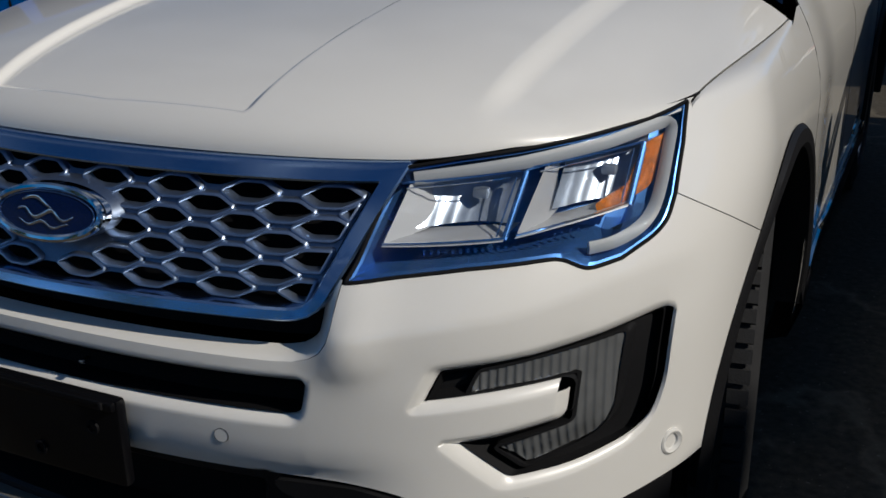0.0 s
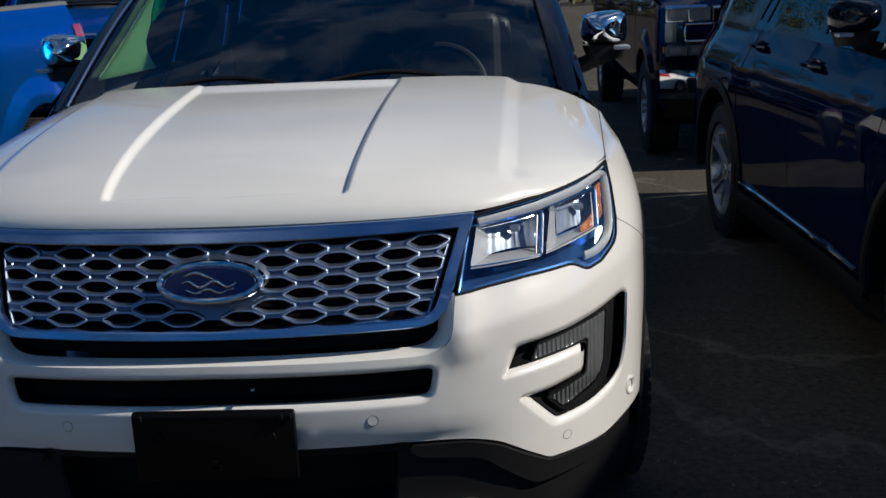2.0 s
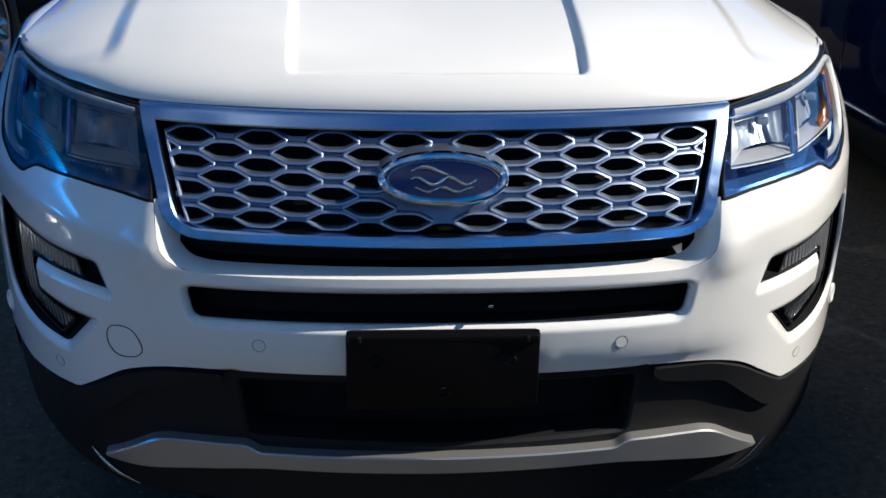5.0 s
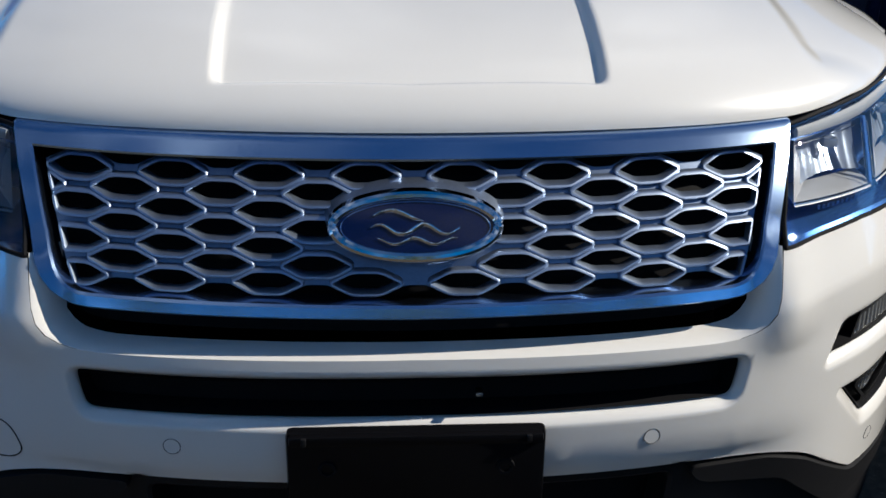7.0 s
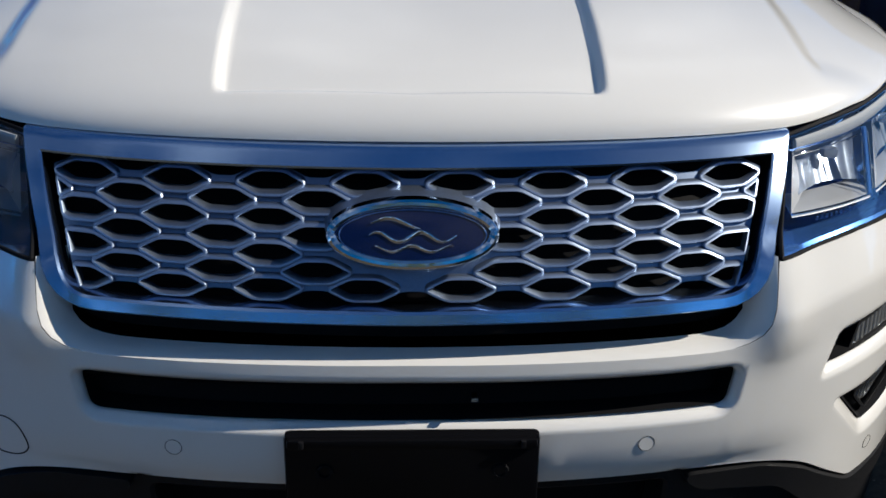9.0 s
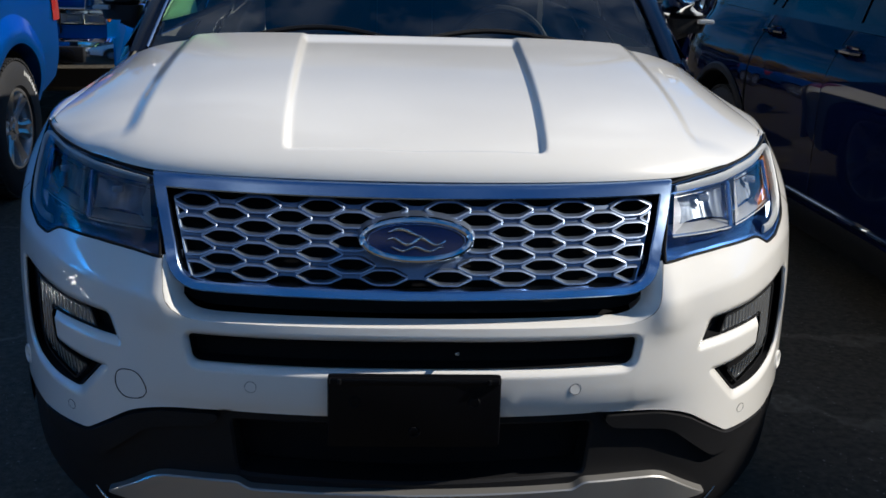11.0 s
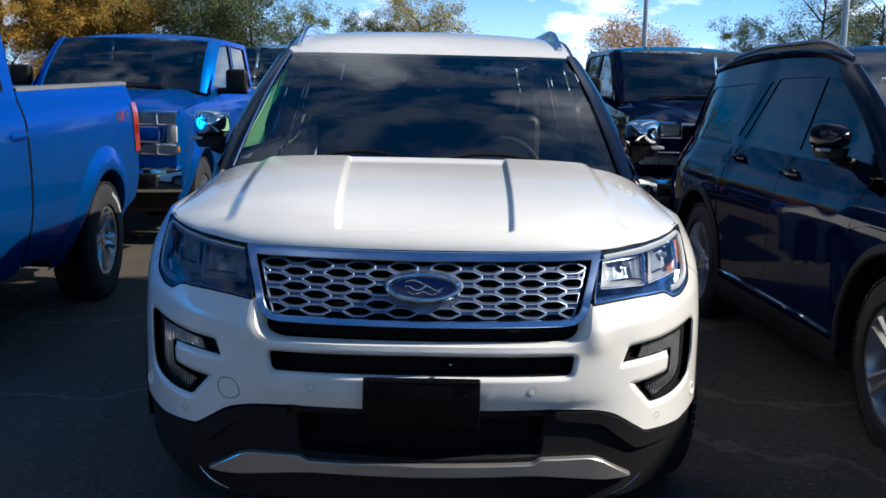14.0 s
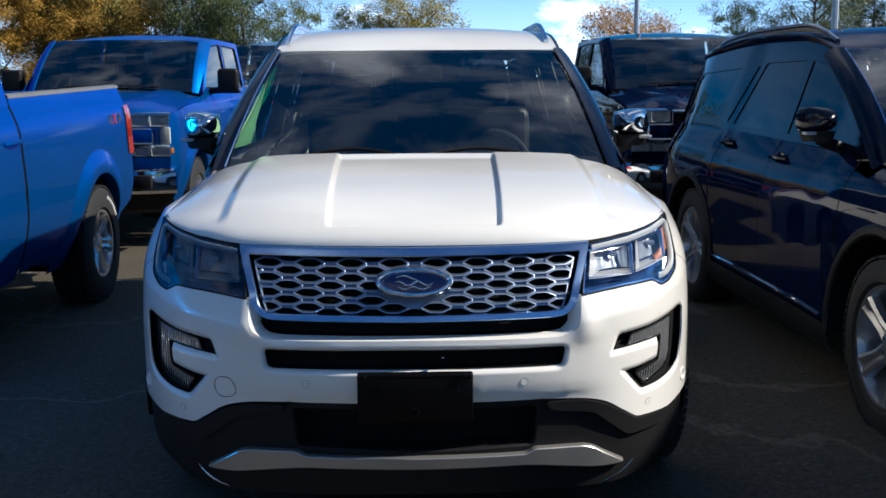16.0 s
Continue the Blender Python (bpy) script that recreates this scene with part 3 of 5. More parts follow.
def build_fog(car, s):
    loop = ring(FOG, 0.012)
    fog = part("fog_light", join(patch([ring([(0.61, 0.745), (0.93, 0.775), (0.92, 0.53), (0.72, 0.51), (0.60, 0.66)])], back_of(0.050), 0.02), wall(loop, back_of(0.016), [(0.0093, 0), (0.012, 0.034)])), PLASTIC, car, "black fog lamp recess with a ribbed clear lamp")
    fog.scale = (s, 1, 1)
    outline = ring([(0.678, 0.683, 0.004), (0.692, 0.716, 0.006), (0.862, 0.735, 0.008), (0.852, 0.60, 0.02), (0.835, 0.570, 0.02), (0.748, 0.542, 0.006), (0.712, 0.584, 0.005),
                    (0.806, 0.602, 0.012), (0.812, 0.690, 0.010)], 0.012)

    def ribbed(x, z):
        return front(x, z) + Vector((0, 0.026 + 0.0042 * abs(math.sin(x * math.pi / 0.0105)) + 0.012 * smooth((0.60 - z) / 0.05), 0))
    part("ribbed_lens", patch([outline], ribbed, 0.0025), FOGLENS, fog, "clear lens with upright ribs", angle=60)
    part("surround", wall(outline, back_of(0.026), [(0.001, -0.002), (-0.004, -0.002), (-0.007, 0.02)]), PLASTIC, fog)
    return fog


def build_suv(name, label, paint, m, mirror_mat, group=""):
    car = thing(name, m, label, "car", group)

    # bumper skin with its openings
    lead = arch_path(AXLE_F, ARCH, 128, 172)
    half = [(0, 0.747), (0.505, 0.743, 0.085), (0.515, 0.861), (0.519, 0.860), (0.666, 0.870), (0.754, 0.874, 0.01), (0.776, 0.871, 0.015), (0.812, 0.849, 0.012), (0.849, 0.855),
            (0.894, 0.884, 0.022), (0.8985, 0.93)]
    low = [(0.85, 0.433, 0.03), (0.712, 0.447, 0.012), (0.600, 0.524, 0.03), (0.530, 0.541, 0.05), (0.39, 0.548), (0, 0.549)]
    halfu = [(from_x(p[0]), *p[1:]) for p in half] + [(from_y(y), z) for y, z in lead] + [(from_x(p[0]), *p[1:]) for p in low]
    skin = ring(both(halfu), 0.02)
    holes = [in_u(grown(ring(SLOT, 0.02), 0.011))] + [in_u(grown([Vector((s * p.x, p.y)) for p in ring(FOG, 0.012)], 0.009)) for s in (1, -1)]
    lip = open_path([(-0.514, 0.866), (-0.505, 0.743, 0.085), (0.505, 0.743, 0.085), (0.514, 0.866)], 0.015)
    rows = [[], [], [], []]
    for i, p in enumerate(lip):
        d = (lip[min(i + 1, len(lip) - 1)] - lip[max(i - 1, 0)]).normalized()
        n = Vector((-d.y, d.x))
        wide = 0.010 + 0.024 * abs(n.x)
        for row, (f, deep) in zip(rows, ((0, 0), (0.15, 0.002), (0.75, 0.020), (1.0, 0.040))):
            q = p + n * wide * f
            row.append(front(q.x, q.y) + Vector((0, deep, 0)))
    lip_wall = loft(rows)
    under = open_path([(p[0], p[1], p[2] if len(p) > 2 else 0) for p in [(-0.95, 0.455)] + [(-q[0], *q[1:]) for q in low] + [q for q in reversed(low[:-1])] + [(0.95, 0.455)]], 0.02)
    fold = [[(g * from_x(x), crease_z(x) + d) for x in np.linspace(0.48, 0.96, 41)] for g in (1, -1) for d in (0.0, 0.065, -0.065, 0.01, -0.01)] + [[(from_x(x), z) for x in np.linspace(-0.56, 0.56, 57)] for z in (0.584, 0.576)]
    bumper = part("bumper", join(patch([skin, *holes], nose, 0.024, 0.005, fold),
                                 wall(holes[0], nose, [(0, 0), (0.003, 0.0015), (0.012, 0.012), (0.014, 0.020)]),
                                 wall(holes[1], nose, [(0, 0), (0.003, 0.0010), (0.0145, 0.012), (0.0175, 0.020)]), wall(holes[2], nose, [(0, 0), (0.003, 0.0010), (0.0145, 0.012), (0.0175, 0.020)]),
                                 lip_wall,
                                 wall(under, front, [(0, 0), (0.004, 0.004), (0.006, 0.05)], closed=False)), paint, car, "", angle=42)
    part("slot_mesh", join(wall(ring(SLOT), back_of(0.013), [(0.006, 0), (0.008, 0.04)]), patch([ring(SLOT)], back_of(0.052), 0.04), *[box((0.03 * k, -0.035 + 0.2 * (0.03 * k) ** 2, 0.688), (0.004, 0.006, 0.05)) for k in range(-14, 15)]), DARK, bumper, "black slatted air slot")
    part("slot_clip", box((0.085, -0.086, 0.694), (0.010, 0.02, 0.006), 0.002), SATIN, bumper)
    part("tow_tab", box((0.0, -0.083, 0.654), (0.018, 0.010, 0.005), 0.002), paint, bumper)
    for x, z, r in ((0.333, 0.611, 0.0115), (-0.333, 0.611, 0.0115), (0.755, 0.484, 0.010), (-0.755, 0.484, 0.010)):
        part("parking_sensor", patch([disc(x, z, r)], back_of(-0.0005), r), paint, bumper)
        part("sensor_gap", tube([front(p.x, p.y) + Vector((0, -0.0004, 0)) for p in disc(x, z, r + 0.0004)], 0.0005, 5, True), DARK, bumper)
    for s in (1, -1):
        c = front(s * 0.925, 0.507)
        cup = moved(revolve([(-0.004, 0.011), (0.002, 0.014), (0.005, 0.020), (0.003, 0.024), (-0.004, 0.025)], 24), Matrix.Translation(c) @ Matrix.Rotation(radians(-33 if s > 0 else 213), 4, "Z"))
        part("side_sensor", cup, paint, bumper)
    part("tow_cover_gap", tube([front(p.x, p.y) + Vector((0, -0.0003, 0)) for p in ring([(-0.625, 0.612, 0.02), (-0.575, 0.618, 0.025), (-0.553, 0.575, 0.03), (-0.570, 0.553, 0.015), (-0.612, 0.548, 0.02), (-0.632, 0.575, 0.02)], 0.01)], 0.0011, 5, True), DARK, bumper)

    # dark lower front
    vhalf = [(0, 0.545), (0.39, 0.544), (0.530, 0.537, 0.05), (0.600, 0.520, 0.03), (0.712, 0.443, 0.012), (0.85, 0.430), (0.928, 0.455), (0.925, 0.30, 0.05), (0.72, 0.235, 0.1), (0, 0.245)]
    mouth = both([(0, 0.53), (0.385, 0.527, 0.02), (0.372, 0.395, 0.02), (0, 0.385)])
    part("lower_valance", join(patch([ring(both(vhalf), 0.025), ring(mouth, 0.025)], back_of(0.014), 0.04), wall(ring(mouth, 0.025), back_of(0.014), [(0, 0), (0.006, 0.006), (0.012, 0.07)])), PLASTIC, car, "unpainted black plastic lower front")
    for s in (1, -1):
        horn = [(s * x, z, 0.02) for x, z in ((0.40, 0.538), (0.535, 0.533), (0.60, 0.513), (0.715, 0.438), (0.86, 0.430), (0.83, 0.392), (0.68, 0.395), (0.56, 0.492), (0.42, 0.510))]
        part("corner_brace", join(patch([ring(horn, 0.02)], back_of(-0.004), 0.03), wall(ring(horn, 0.02), back_of(-0.004), [(0, 0), (-0.004, 0.02)])), PLASTIC, car)
    part("mouth_mesh", patch([ring(mouth, 0.03)], back_of(0.09), 0.05), DARK, car)
    skid = ring(both([(0, 0.372), (0.345, 0.374, 0.01), (0.368, 0.389, 0.01), (0.545, 0.384, 0.03), (0.665, 0.310, 0.006), (0.575, 0.312, 0.03), (0.35, 0.343, 0.05), (0, 0.340)]), 0.02)
    part("skid_plate", join(patch([skid], back_of(-0.012), 0.025), wall(skid, back_of(-0.012), [(0, 0), (-0.003, 0.003), (-0.006, 0.06)])), SKID, car, "silver painted skid plate")
    # Smoked-chrome strips drawn in for the glint along the valance's lower lip.
    for s in (1, -1):
        blade = open_path([(0.705, 0.300), (0.690, 0.285, 0.02), (0.655, 0.262, 0.02), (0.600, 0.248)], 0.012)
        part("lip_glint_strip", flipped(tube([front(p.x, p.y) + Vector((0, 0.006, 0)) for p in blade], [0.001 + 0.0035 * math.sin(math.pi * (i + 0.5) / len(blade)) for i in range(len(blade))], 6, False, 0.5), s), SMOKE, car)
    part("underbody", join(box((0, 2.6, 0.30), (1.5, 4.4, 0.14), 0.04), box((0, 0.35, 0.33), (1.1, 0.5, 0.10), 0.03)), DARK, car)
    plate = part("plate_bracket", join(box((0, -0.112, 0.578), (0.350, 0.022, 0.156), 0.009), box((0, -0.124, 0.646), (0.34, 0.014, 0.016), 0.005)), PLATE, car, "empty black number plate holder")
    for x, z in ((-0.12, 0.60), (0.12, 0.60), (0.0, 0.535)):
        part("bolt_hole", moved(revolve([(0, 0.013), (0.004, 0.012), (0.004, 0.008), (-0.004, 0.007), (-0.004, 0)], 14), Matrix.Translation((x, -0.123, z)) @ Matrix.Rotation(radians(-90), 4, "Z")), DARK, plate)
    for x in (-0.15, 0.15):
        part("rivet", box((x, -0.132, 0.648), (0.007, 0.006, 0.012), 0.002), PLASTIC, plate)

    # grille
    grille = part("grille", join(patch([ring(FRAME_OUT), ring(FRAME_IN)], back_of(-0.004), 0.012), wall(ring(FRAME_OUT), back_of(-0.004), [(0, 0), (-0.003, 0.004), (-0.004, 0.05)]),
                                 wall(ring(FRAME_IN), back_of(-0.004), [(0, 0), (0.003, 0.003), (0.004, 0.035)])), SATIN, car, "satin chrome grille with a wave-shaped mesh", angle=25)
    cells = []

    def cell(x, z, w, h=0.0132):
        cells.append([(x - w, z, 0.007), (x - 0.019, z + h, 0.008), (x + 0.019, z + h, 0.008), (x + w, z, 0.007), (x + 0.019, z - h, 0.008), (x - 0.019, z - h, 0.008)])
    def clipped(poly):
        """What of a cell lies inside the slanted ends of the frame."""
        for s in (1, -1):
            keep = []
            gap = [0.527 - 0.057 * (0.987 - p[1]) / 0.168 - 0.017 - s * p[0] for p in poly]
            for i, p in enumerate(poly):
                q, g0, g1 = poly[i - 1], gap[i - 1], gap[i]
                if (g0 < 0) != (g1 < 0):
                    t = g0 / (g0 - g1)
                    keep.append((q[0] + (p[0] - q[0]) * t, q[1] + (p[1] - q[1]) * t, 0.002))
                if g1 >= 0:
                    keep.append(p)
            poly = keep
        return poly
    for row in range(4):
        for k in range(-4, 5):
            x = 0.1305 * k
            if k:
                cell(math.copysign(abs(x) - 0.06525, x), 0.962 - 0.0410 * row, 0.0485)
            if row < 3 and k:
                cell(x, 0.9415 - 0.0410 * row, 0.0485)
    cells = [c for c in (clipped(c) for c in cells) if len(c) > 2 and max(p[0] for p in c) - min(p[0] for p in c) > 0.018]
    cells = [c for c in cells if not any(((p[0] / 0.112) ** 2 + ((p[1] - 0.9155) / 0.034) ** 2) < 1 for p in c) or abs(sum(p[0] for p in c) / len(c)) > 0.10]
    upper, lower = [], []
    for k in range(4):
        c = 0.06525 + 0.1305 * k
        top_z, low_z = 0.962 + 0.0132 + 0.0035, 0.839 - 0.0132 - 0.0035
        upper += [(c - 0.052, 0.9665, 0.006), (c - 0.021, top_z, 0.008), (c + 0.021, top_z, 0.008), (c + 0.052, 0.9665, 0.006)]
        lower += [(c - 0.052, 0.8345, 0.006), (c - 0.021, low_z, 0.008), (c + 0.021, low_z, 0.008), (c + 0.052, 0.8345, 0.006)]
    limit = lambda z: 0.527 - 0.057 * (0.987 - z) / 0.168 - 0.012
    upper = [(0, 0.9665)] + [p for p in upper if p[0] < limit(p[1])] + [(limit(0.966), 0.966)]
    lower = [(0, 0.8345)] + [p for p in lower if p[0] < limit(p[1])] + [(limit(0.834), 0.834)]
    sheet = ring(both(upper + lower[::-1]), 0.02)
    loops = [ring(c, 0.02) for c in cells]

    def wavy(x, z):
        return front(x, z) + Vector((0, 0.022, 0))
    part("grille_web", patch([sheet, *loops], wavy, 0.02), WEB, grille, "web between the bars, coloured darker for its recess", angle=22)
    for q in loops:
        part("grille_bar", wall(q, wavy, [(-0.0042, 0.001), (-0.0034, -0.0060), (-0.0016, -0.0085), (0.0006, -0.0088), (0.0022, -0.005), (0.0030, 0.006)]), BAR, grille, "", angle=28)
    back = both([(0, 0.985), (0.52, 0.987), (0.50, 0.80), (0.46, 0.755, 0.05), (0, 0.752)])
    part("grille_shutter", patch([ring(back)], back_of(0.075), 0.05), DARK, grille)
    emblem = part("badge", join(patch([ring([(0.103 * math.cos(t), 0.9155 + 0.0318 * math.sin(t)) for t in np.linspace(0, 2 * math.pi, 49)[:-1]], 0.02)], back_of(-0.020), 0.012)), BADGE, grille, "dark blue oval badge with a chrome rim")

    def oval(a, b, off, n=64):
        return [front(a * math.cos(t), 0.9155 + b * math.sin(t)) + Vector((0, off, 0)) for t in (2 * math.pi * i / n for i in range(n))]
    part("badge_rim", join(tube(oval(0.1085, 0.0345, -0.018), 0.0070, 10, True, 1.0), loft([oval(0.115, 0.0388, -0.014), oval(0.116, 0.0392, 0.0)], True)), CHROME, emblem, "chrome oval rim")
    part("badge_seat", loft([oval(0.1155, 0.0389, -0.004), oval(0.1185, 0.0412, 0.010), oval(0.121, 0.0440, 0.022)], True), BAR, grille)
    part("badge_line", tube(oval(0.0980, 0.0284, -0.0212), 0.0008, 5, True), SATIN, emblem)
    strokes = [([(-0.056 + 0.066 * q, 0.929 + 0.006 * math.sin(q * 4.4)) for q in np.linspace(0, 1, 20)], 0.0034),
               ([(-0.058 + 0.116 * q, 0.914 + 0.0055 * math.sin(q * 12.5 + 0.4)) for q in np.linspace(0, 1, 48)], 0.0034),
               ([(-0.050 + 0.104 * q, 0.901 + 0.0035 * math.sin(q * 12.5 + 2.0)) for q in np.linspace(0, 1, 48)], 0.0026)]
    for line, w in strokes:
        widths = [w * (0.35 + 0.65 * math.sin(math.pi * (k + 0.5) / len(line))) for k in range(len(line))]
        part("badge_ornament", tube([front(a, b) + Vector((0, -0.0222, 0)) for a, b in line], widths, 6, False, 0.5), CHROME, emblem, "raised chrome flourish")

    for s in (1, -1):
        build_headlight(car, s)
        build_fog(car, s)

    # hood
    us = [-1 + 2 * i / 380 for i in range(381)]
    vs = [(i / 100) ** 1.5 for i in range(101)]
    rows = [[hood(u, v) for u in us] for v in vs]
    edge = [[Vector((p.x, p.y + 0.012, p.z - 0.004)) for p in rows[0]], [Vector((p.x * 0.99, p.y + 0.05, p.z - 0.012)) for p in rows[0]]]
    lipside = [loft([[rows[i][k] for i in range(101)], [rows[i][k] + Vector((-0.006 * g, 0, -0.012)) for i in range(101)]]) for k, g in ((0, -1), (380, 1))]
    part("hood", join(loft(edge[::-1] + rows + [[p + Vector((0, 0.01, -0.02)) for p in rows[-1]]]), *lipside), paint, car, "", angle=50)
    part("hood_gap", loft([[front(0.9 * u, 1.0075 + 0.046 * max(0, (abs(u) - 0.62) / 0.38) ** 1.5) + Vector((0, 0.006 + d, -0.012 + k)) for u in us] for k, d in ((0.02, 0.035), (-0.004, 0.03), (-0.004, 0.08))]), DARK, car)

    # sides, one after the other
    for s in (1, -1):
        top = [(from_x(0.8985), 0.93), (from_x(0.896), 1.0), (from_x(0.889), 1.054, 0.004)]
        hoodline, seam, foot = [], [], []
        for v in [(i / 56) ** 1.5 for i in range(1, 57)]:
            h = hood(1, float(v))
            drop = 0.003 + 0.012 * smooth(v / 0.3)
            lo, hi = from_x(0.889), PLAN_U[-1]
            for _ in range(30):
                u = (lo + hi) / 2
                lo, hi = (u, hi) if nose(u, h.z - drop).y < h.y else (lo, u)
            hoodline.append((u, h.z - drop))
            seam.append(h + Vector((0.003, 0, -0.002)))
            foot.append(nose(u, h.z - drop))
        seam.insert(0, front(0.8895, 1.056)), foot.insert(0, front(0.8895, 1.054))
        shoulder = loft([[p + Vector((-0.002, 0, -0.012)) for p in seam], seam, [a.lerp(b, 0.4) + Vector((0.002, 0, 0.003)) for a, b in zip(seam, foot)], foot])
        over = [(from_y(y), z) for y, z in arch_path(AXLE_F, ARCH, -8, 128)]
        fender = top + hoodline + [(from_y(1.40), 1.10), (from_y(1.44), 1.10), (from_y(1.445), 0.31), (from_y(1.42), 0.31)] + [p for p in over if p[1] > 0.30]
        loop = ring(fender, 0.03)
        part("fender", flipped(join(patch([loop], nose, 0.035), shoulder), s), paint, car, "", angle=50)
        a, b = Vector((from_x(0.8985), 0.93)), Vector((from_y(lead[0][0]), lead[0][1]))
        part("panel_gap", flipped(tube([nose(p.x, p.y) for p in (a.lerp(b, i / 14) for i in range(15))], 0.0009, 5), s), DARK, car)
        for axle in (AXLE_F, AXLE_R):
            path = [(y, z) for y, z in arch_path(axle, ARCH, -6, 186, 40)]
            rows = []
            for dr, dx in ((0.006, 0.004), (-0.004, 0.014), (-0.034, 0.016), (-0.044, 0.008), (-0.048, -0.14)):
                row = []
                for y, z in path:
                    k = (ARCH + dr) / ARCH
                    yy, zz = axle + (y - axle) * k, AXLE_Z + (z - AXLE_Z) * k
                    q = nose(from_y(yy), zz) if axle == AXLE_F else side(yy, zz)
                    flush = 0.25 + 0.75 * smooth((y - axle + 0.46) / 0.35) if axle == AXLE_F else 1.0
                    row.append(Vector((q.x + dx * flush, q.y, zz)))
                rows.append(row)
            part("arch_cladding", flipped(loft(rows), s), PLASTIC, car, "black plastic wheel arch trim")
            liner = [[(q, axle + 0.47 * math.cos(t), AXLE_Z + 0.47 * math.sin(t)) for t in np.linspace(radians(-10), radians(190), 30)] for q in (0.93, 0.62)]
            part("wheel_well", flipped(loft(liner), s), DARK, car)
        rear_arch = [p for p in arch_path(AXLE_R, ARCH, 188, -8, 40) if p[1] > 0.31]
        front_door = ring([(1.45, 0.36), (1.45, 1.13, 0.02), (1.50, 1.160, 0.03), (2.50, 1.185), (2.50, 0.36)], 0.06)
        cut = [p for p in rear_arch if p[0] < 3.42]
        rear_door = ring([(2.507, 0.36), (2.507, 1.185), (3.42, 1.205)] + cut[::-1], 0.06)
        quarter = ring([(3.427, 1.205), (4.85, 1.24), (4.90, 0.40), (4.45, 0.31)] + [p for p in rear_arch[::-1] if p[0] > 3.427], 0.06)
        for title, loop in (("front_door", front_door), ("rear_door", rear_door), ("rear_quarter", quarter)):
            part(title, flipped(join(patch([loop], side, 0.06), wall(loop, side, [(0, 0), (0.002, 0), (0.003, 0)])), s), paint, car, "", angle=40)
        for y in (1.448, 2.5035, 3.4235):
            part("door_gap", flipped(tube([side(y, z) + Vector((-0.004, 0, 0)) for z in np.linspace(0.36, 1.17, 14)], 0.0035, 6), s), DARK, car)
        for y, z in ((2.38, 1.095), (3.30, 1.125)):
            h = side(y, z)
            grip = tube([(h.x + 0.004, y - 0.10, z), (h.x + 0.034, y - 0.07, z + 0.004), (h.x + 0.038, y, z + 0.006), (h.x + 0.034, y + 0.07, z + 0.004), (h.x + 0.004, y + 0.10, z)], 0.013, 8, False, 1.0, (0, 0, 1))
            part("door_handle", flipped(join(grip, moved(box((0, 0, 0), (0.006, 0.13, 0.06), 0.003), Matrix.Translation((h.x - 0.001, y, z)))), s), paint if paint is BLACK else CHROME, car)
        part("sill_cladding", flipped(loft([[Vector((side_x(y, max(z, 0.2)) + dx, y, z)) for y in np.linspace(1.46, 3.36, 16)] for z, dx in ((0.37, 0.012), (0.33, 0.020), (0.24, 0.0), (0.22, -0.06))]), s), PLASTIC, car)
        part("sill_strip", flipped(tube([(side_x(y, 0.40) + 0.008, y, 0.400 + 0.008 * (y - 1.5)) for y in np.linspace(1.56, 3.30, 12)], 0.009, 6), s), CHROME, car, "thin bright sill strip")
        # cabin side: pillars with the windows let in
        shell = ring([(1.27, 1.165), (2.19, 1.655, 0.04), (2.45, 1.710), (2.70, 1.735), (3.3, 1.745), (3.9, 1.72), (4.72, 1.66, 0.04), (4.86, 1.235), (3.4, 1.20)], 0.05)
        wins = [ring([(1.66, 1.225, 0.02), (2.15, 1.597, 0.04), (2.47, 1.625, 0.01), (2.47, 1.215, 0.01)], 0.04), ring([(2.55, 1.217, 0.01), (2.55, 1.628, 0.01), (3.18, 1.625, 0.03), (3.40, 1.235, 0.02)], 0.04),
                ring([(3.43, 1.240, 0.015), (3.24, 1.60, 0.01), (3.30, 1.61, 0.02), (3.52, 1.25, 0.01)], 0.04), ring([(3.72, 1.26, 0.03), (3.56, 1.60, 0.03), (4.42, 1.57, 0.04), (4.66, 1.28, 0.03)], 0.04)]
        part("cabin_side", flipped(join(patch([shell, *wins], side, 0.06), *[wall(w, side, [(0, 0), (0.006, 0)], (-1, 0, 0)) for w in wins]), s), PILLAR, car, "gloss black pillars round the side windows")
        panes = [(w, PRIVACY) for w in wins]
        if paint is WHITE and s < 0:
            panes[0] = (ring([(1.66, 1.225, 0.02), (2.15, 1.597, 0.04), (2.256, 1.608), (2.20, 1.462), (2.075, 1.405), (2.05, 1.345), (2.10, 1.295), (2.27, 1.218)], 0.04), CLEAR)
            panes.insert(1, (ring([(2.261, 1.609), (2.47, 1.625, 0.01), (2.47, 1.215, 0.01), (2.276, 1.217), (2.105, 1.296), (2.055, 1.345), (2.08, 1.402), (2.205, 1.459)], 0.04), PRIVACY))
        for w, tint in panes:
            g = part("side_window", flipped(patch([w], lambda y, z: side(y, z) + Vector((-0.006, 0, 0)), 0.08), s), tint, car, "dark tinted side window")
            g.visible_shadow = False
        mc = Vector((0.995, 1.70, 1.325))
        cap, bowl = [], []
        for q in np.linspace(0, 1, 11):
            full = math.sqrt(max(0.015, 1 - (1 - q) ** 2.6))
            ring_of = []
            for t in (2 * math.pi * i / 36 for i in range(36)):
                c, d = math.copysign(abs(math.cos(t)) ** 0.6, math.cos(t)), math.copysign(abs(math.sin(t)) ** 0.6, math.sin(t))
                w = 0.084 * full
                ring_of.append(mc + Vector((w * c, -0.075 + 0.13 * q + 0.028 * c * (1 - 0.4 * q), 0.062 * full * d * (1.0 + 0.10 * c) + 0.006 * (1 - q))))
            cap.append(ring_of)
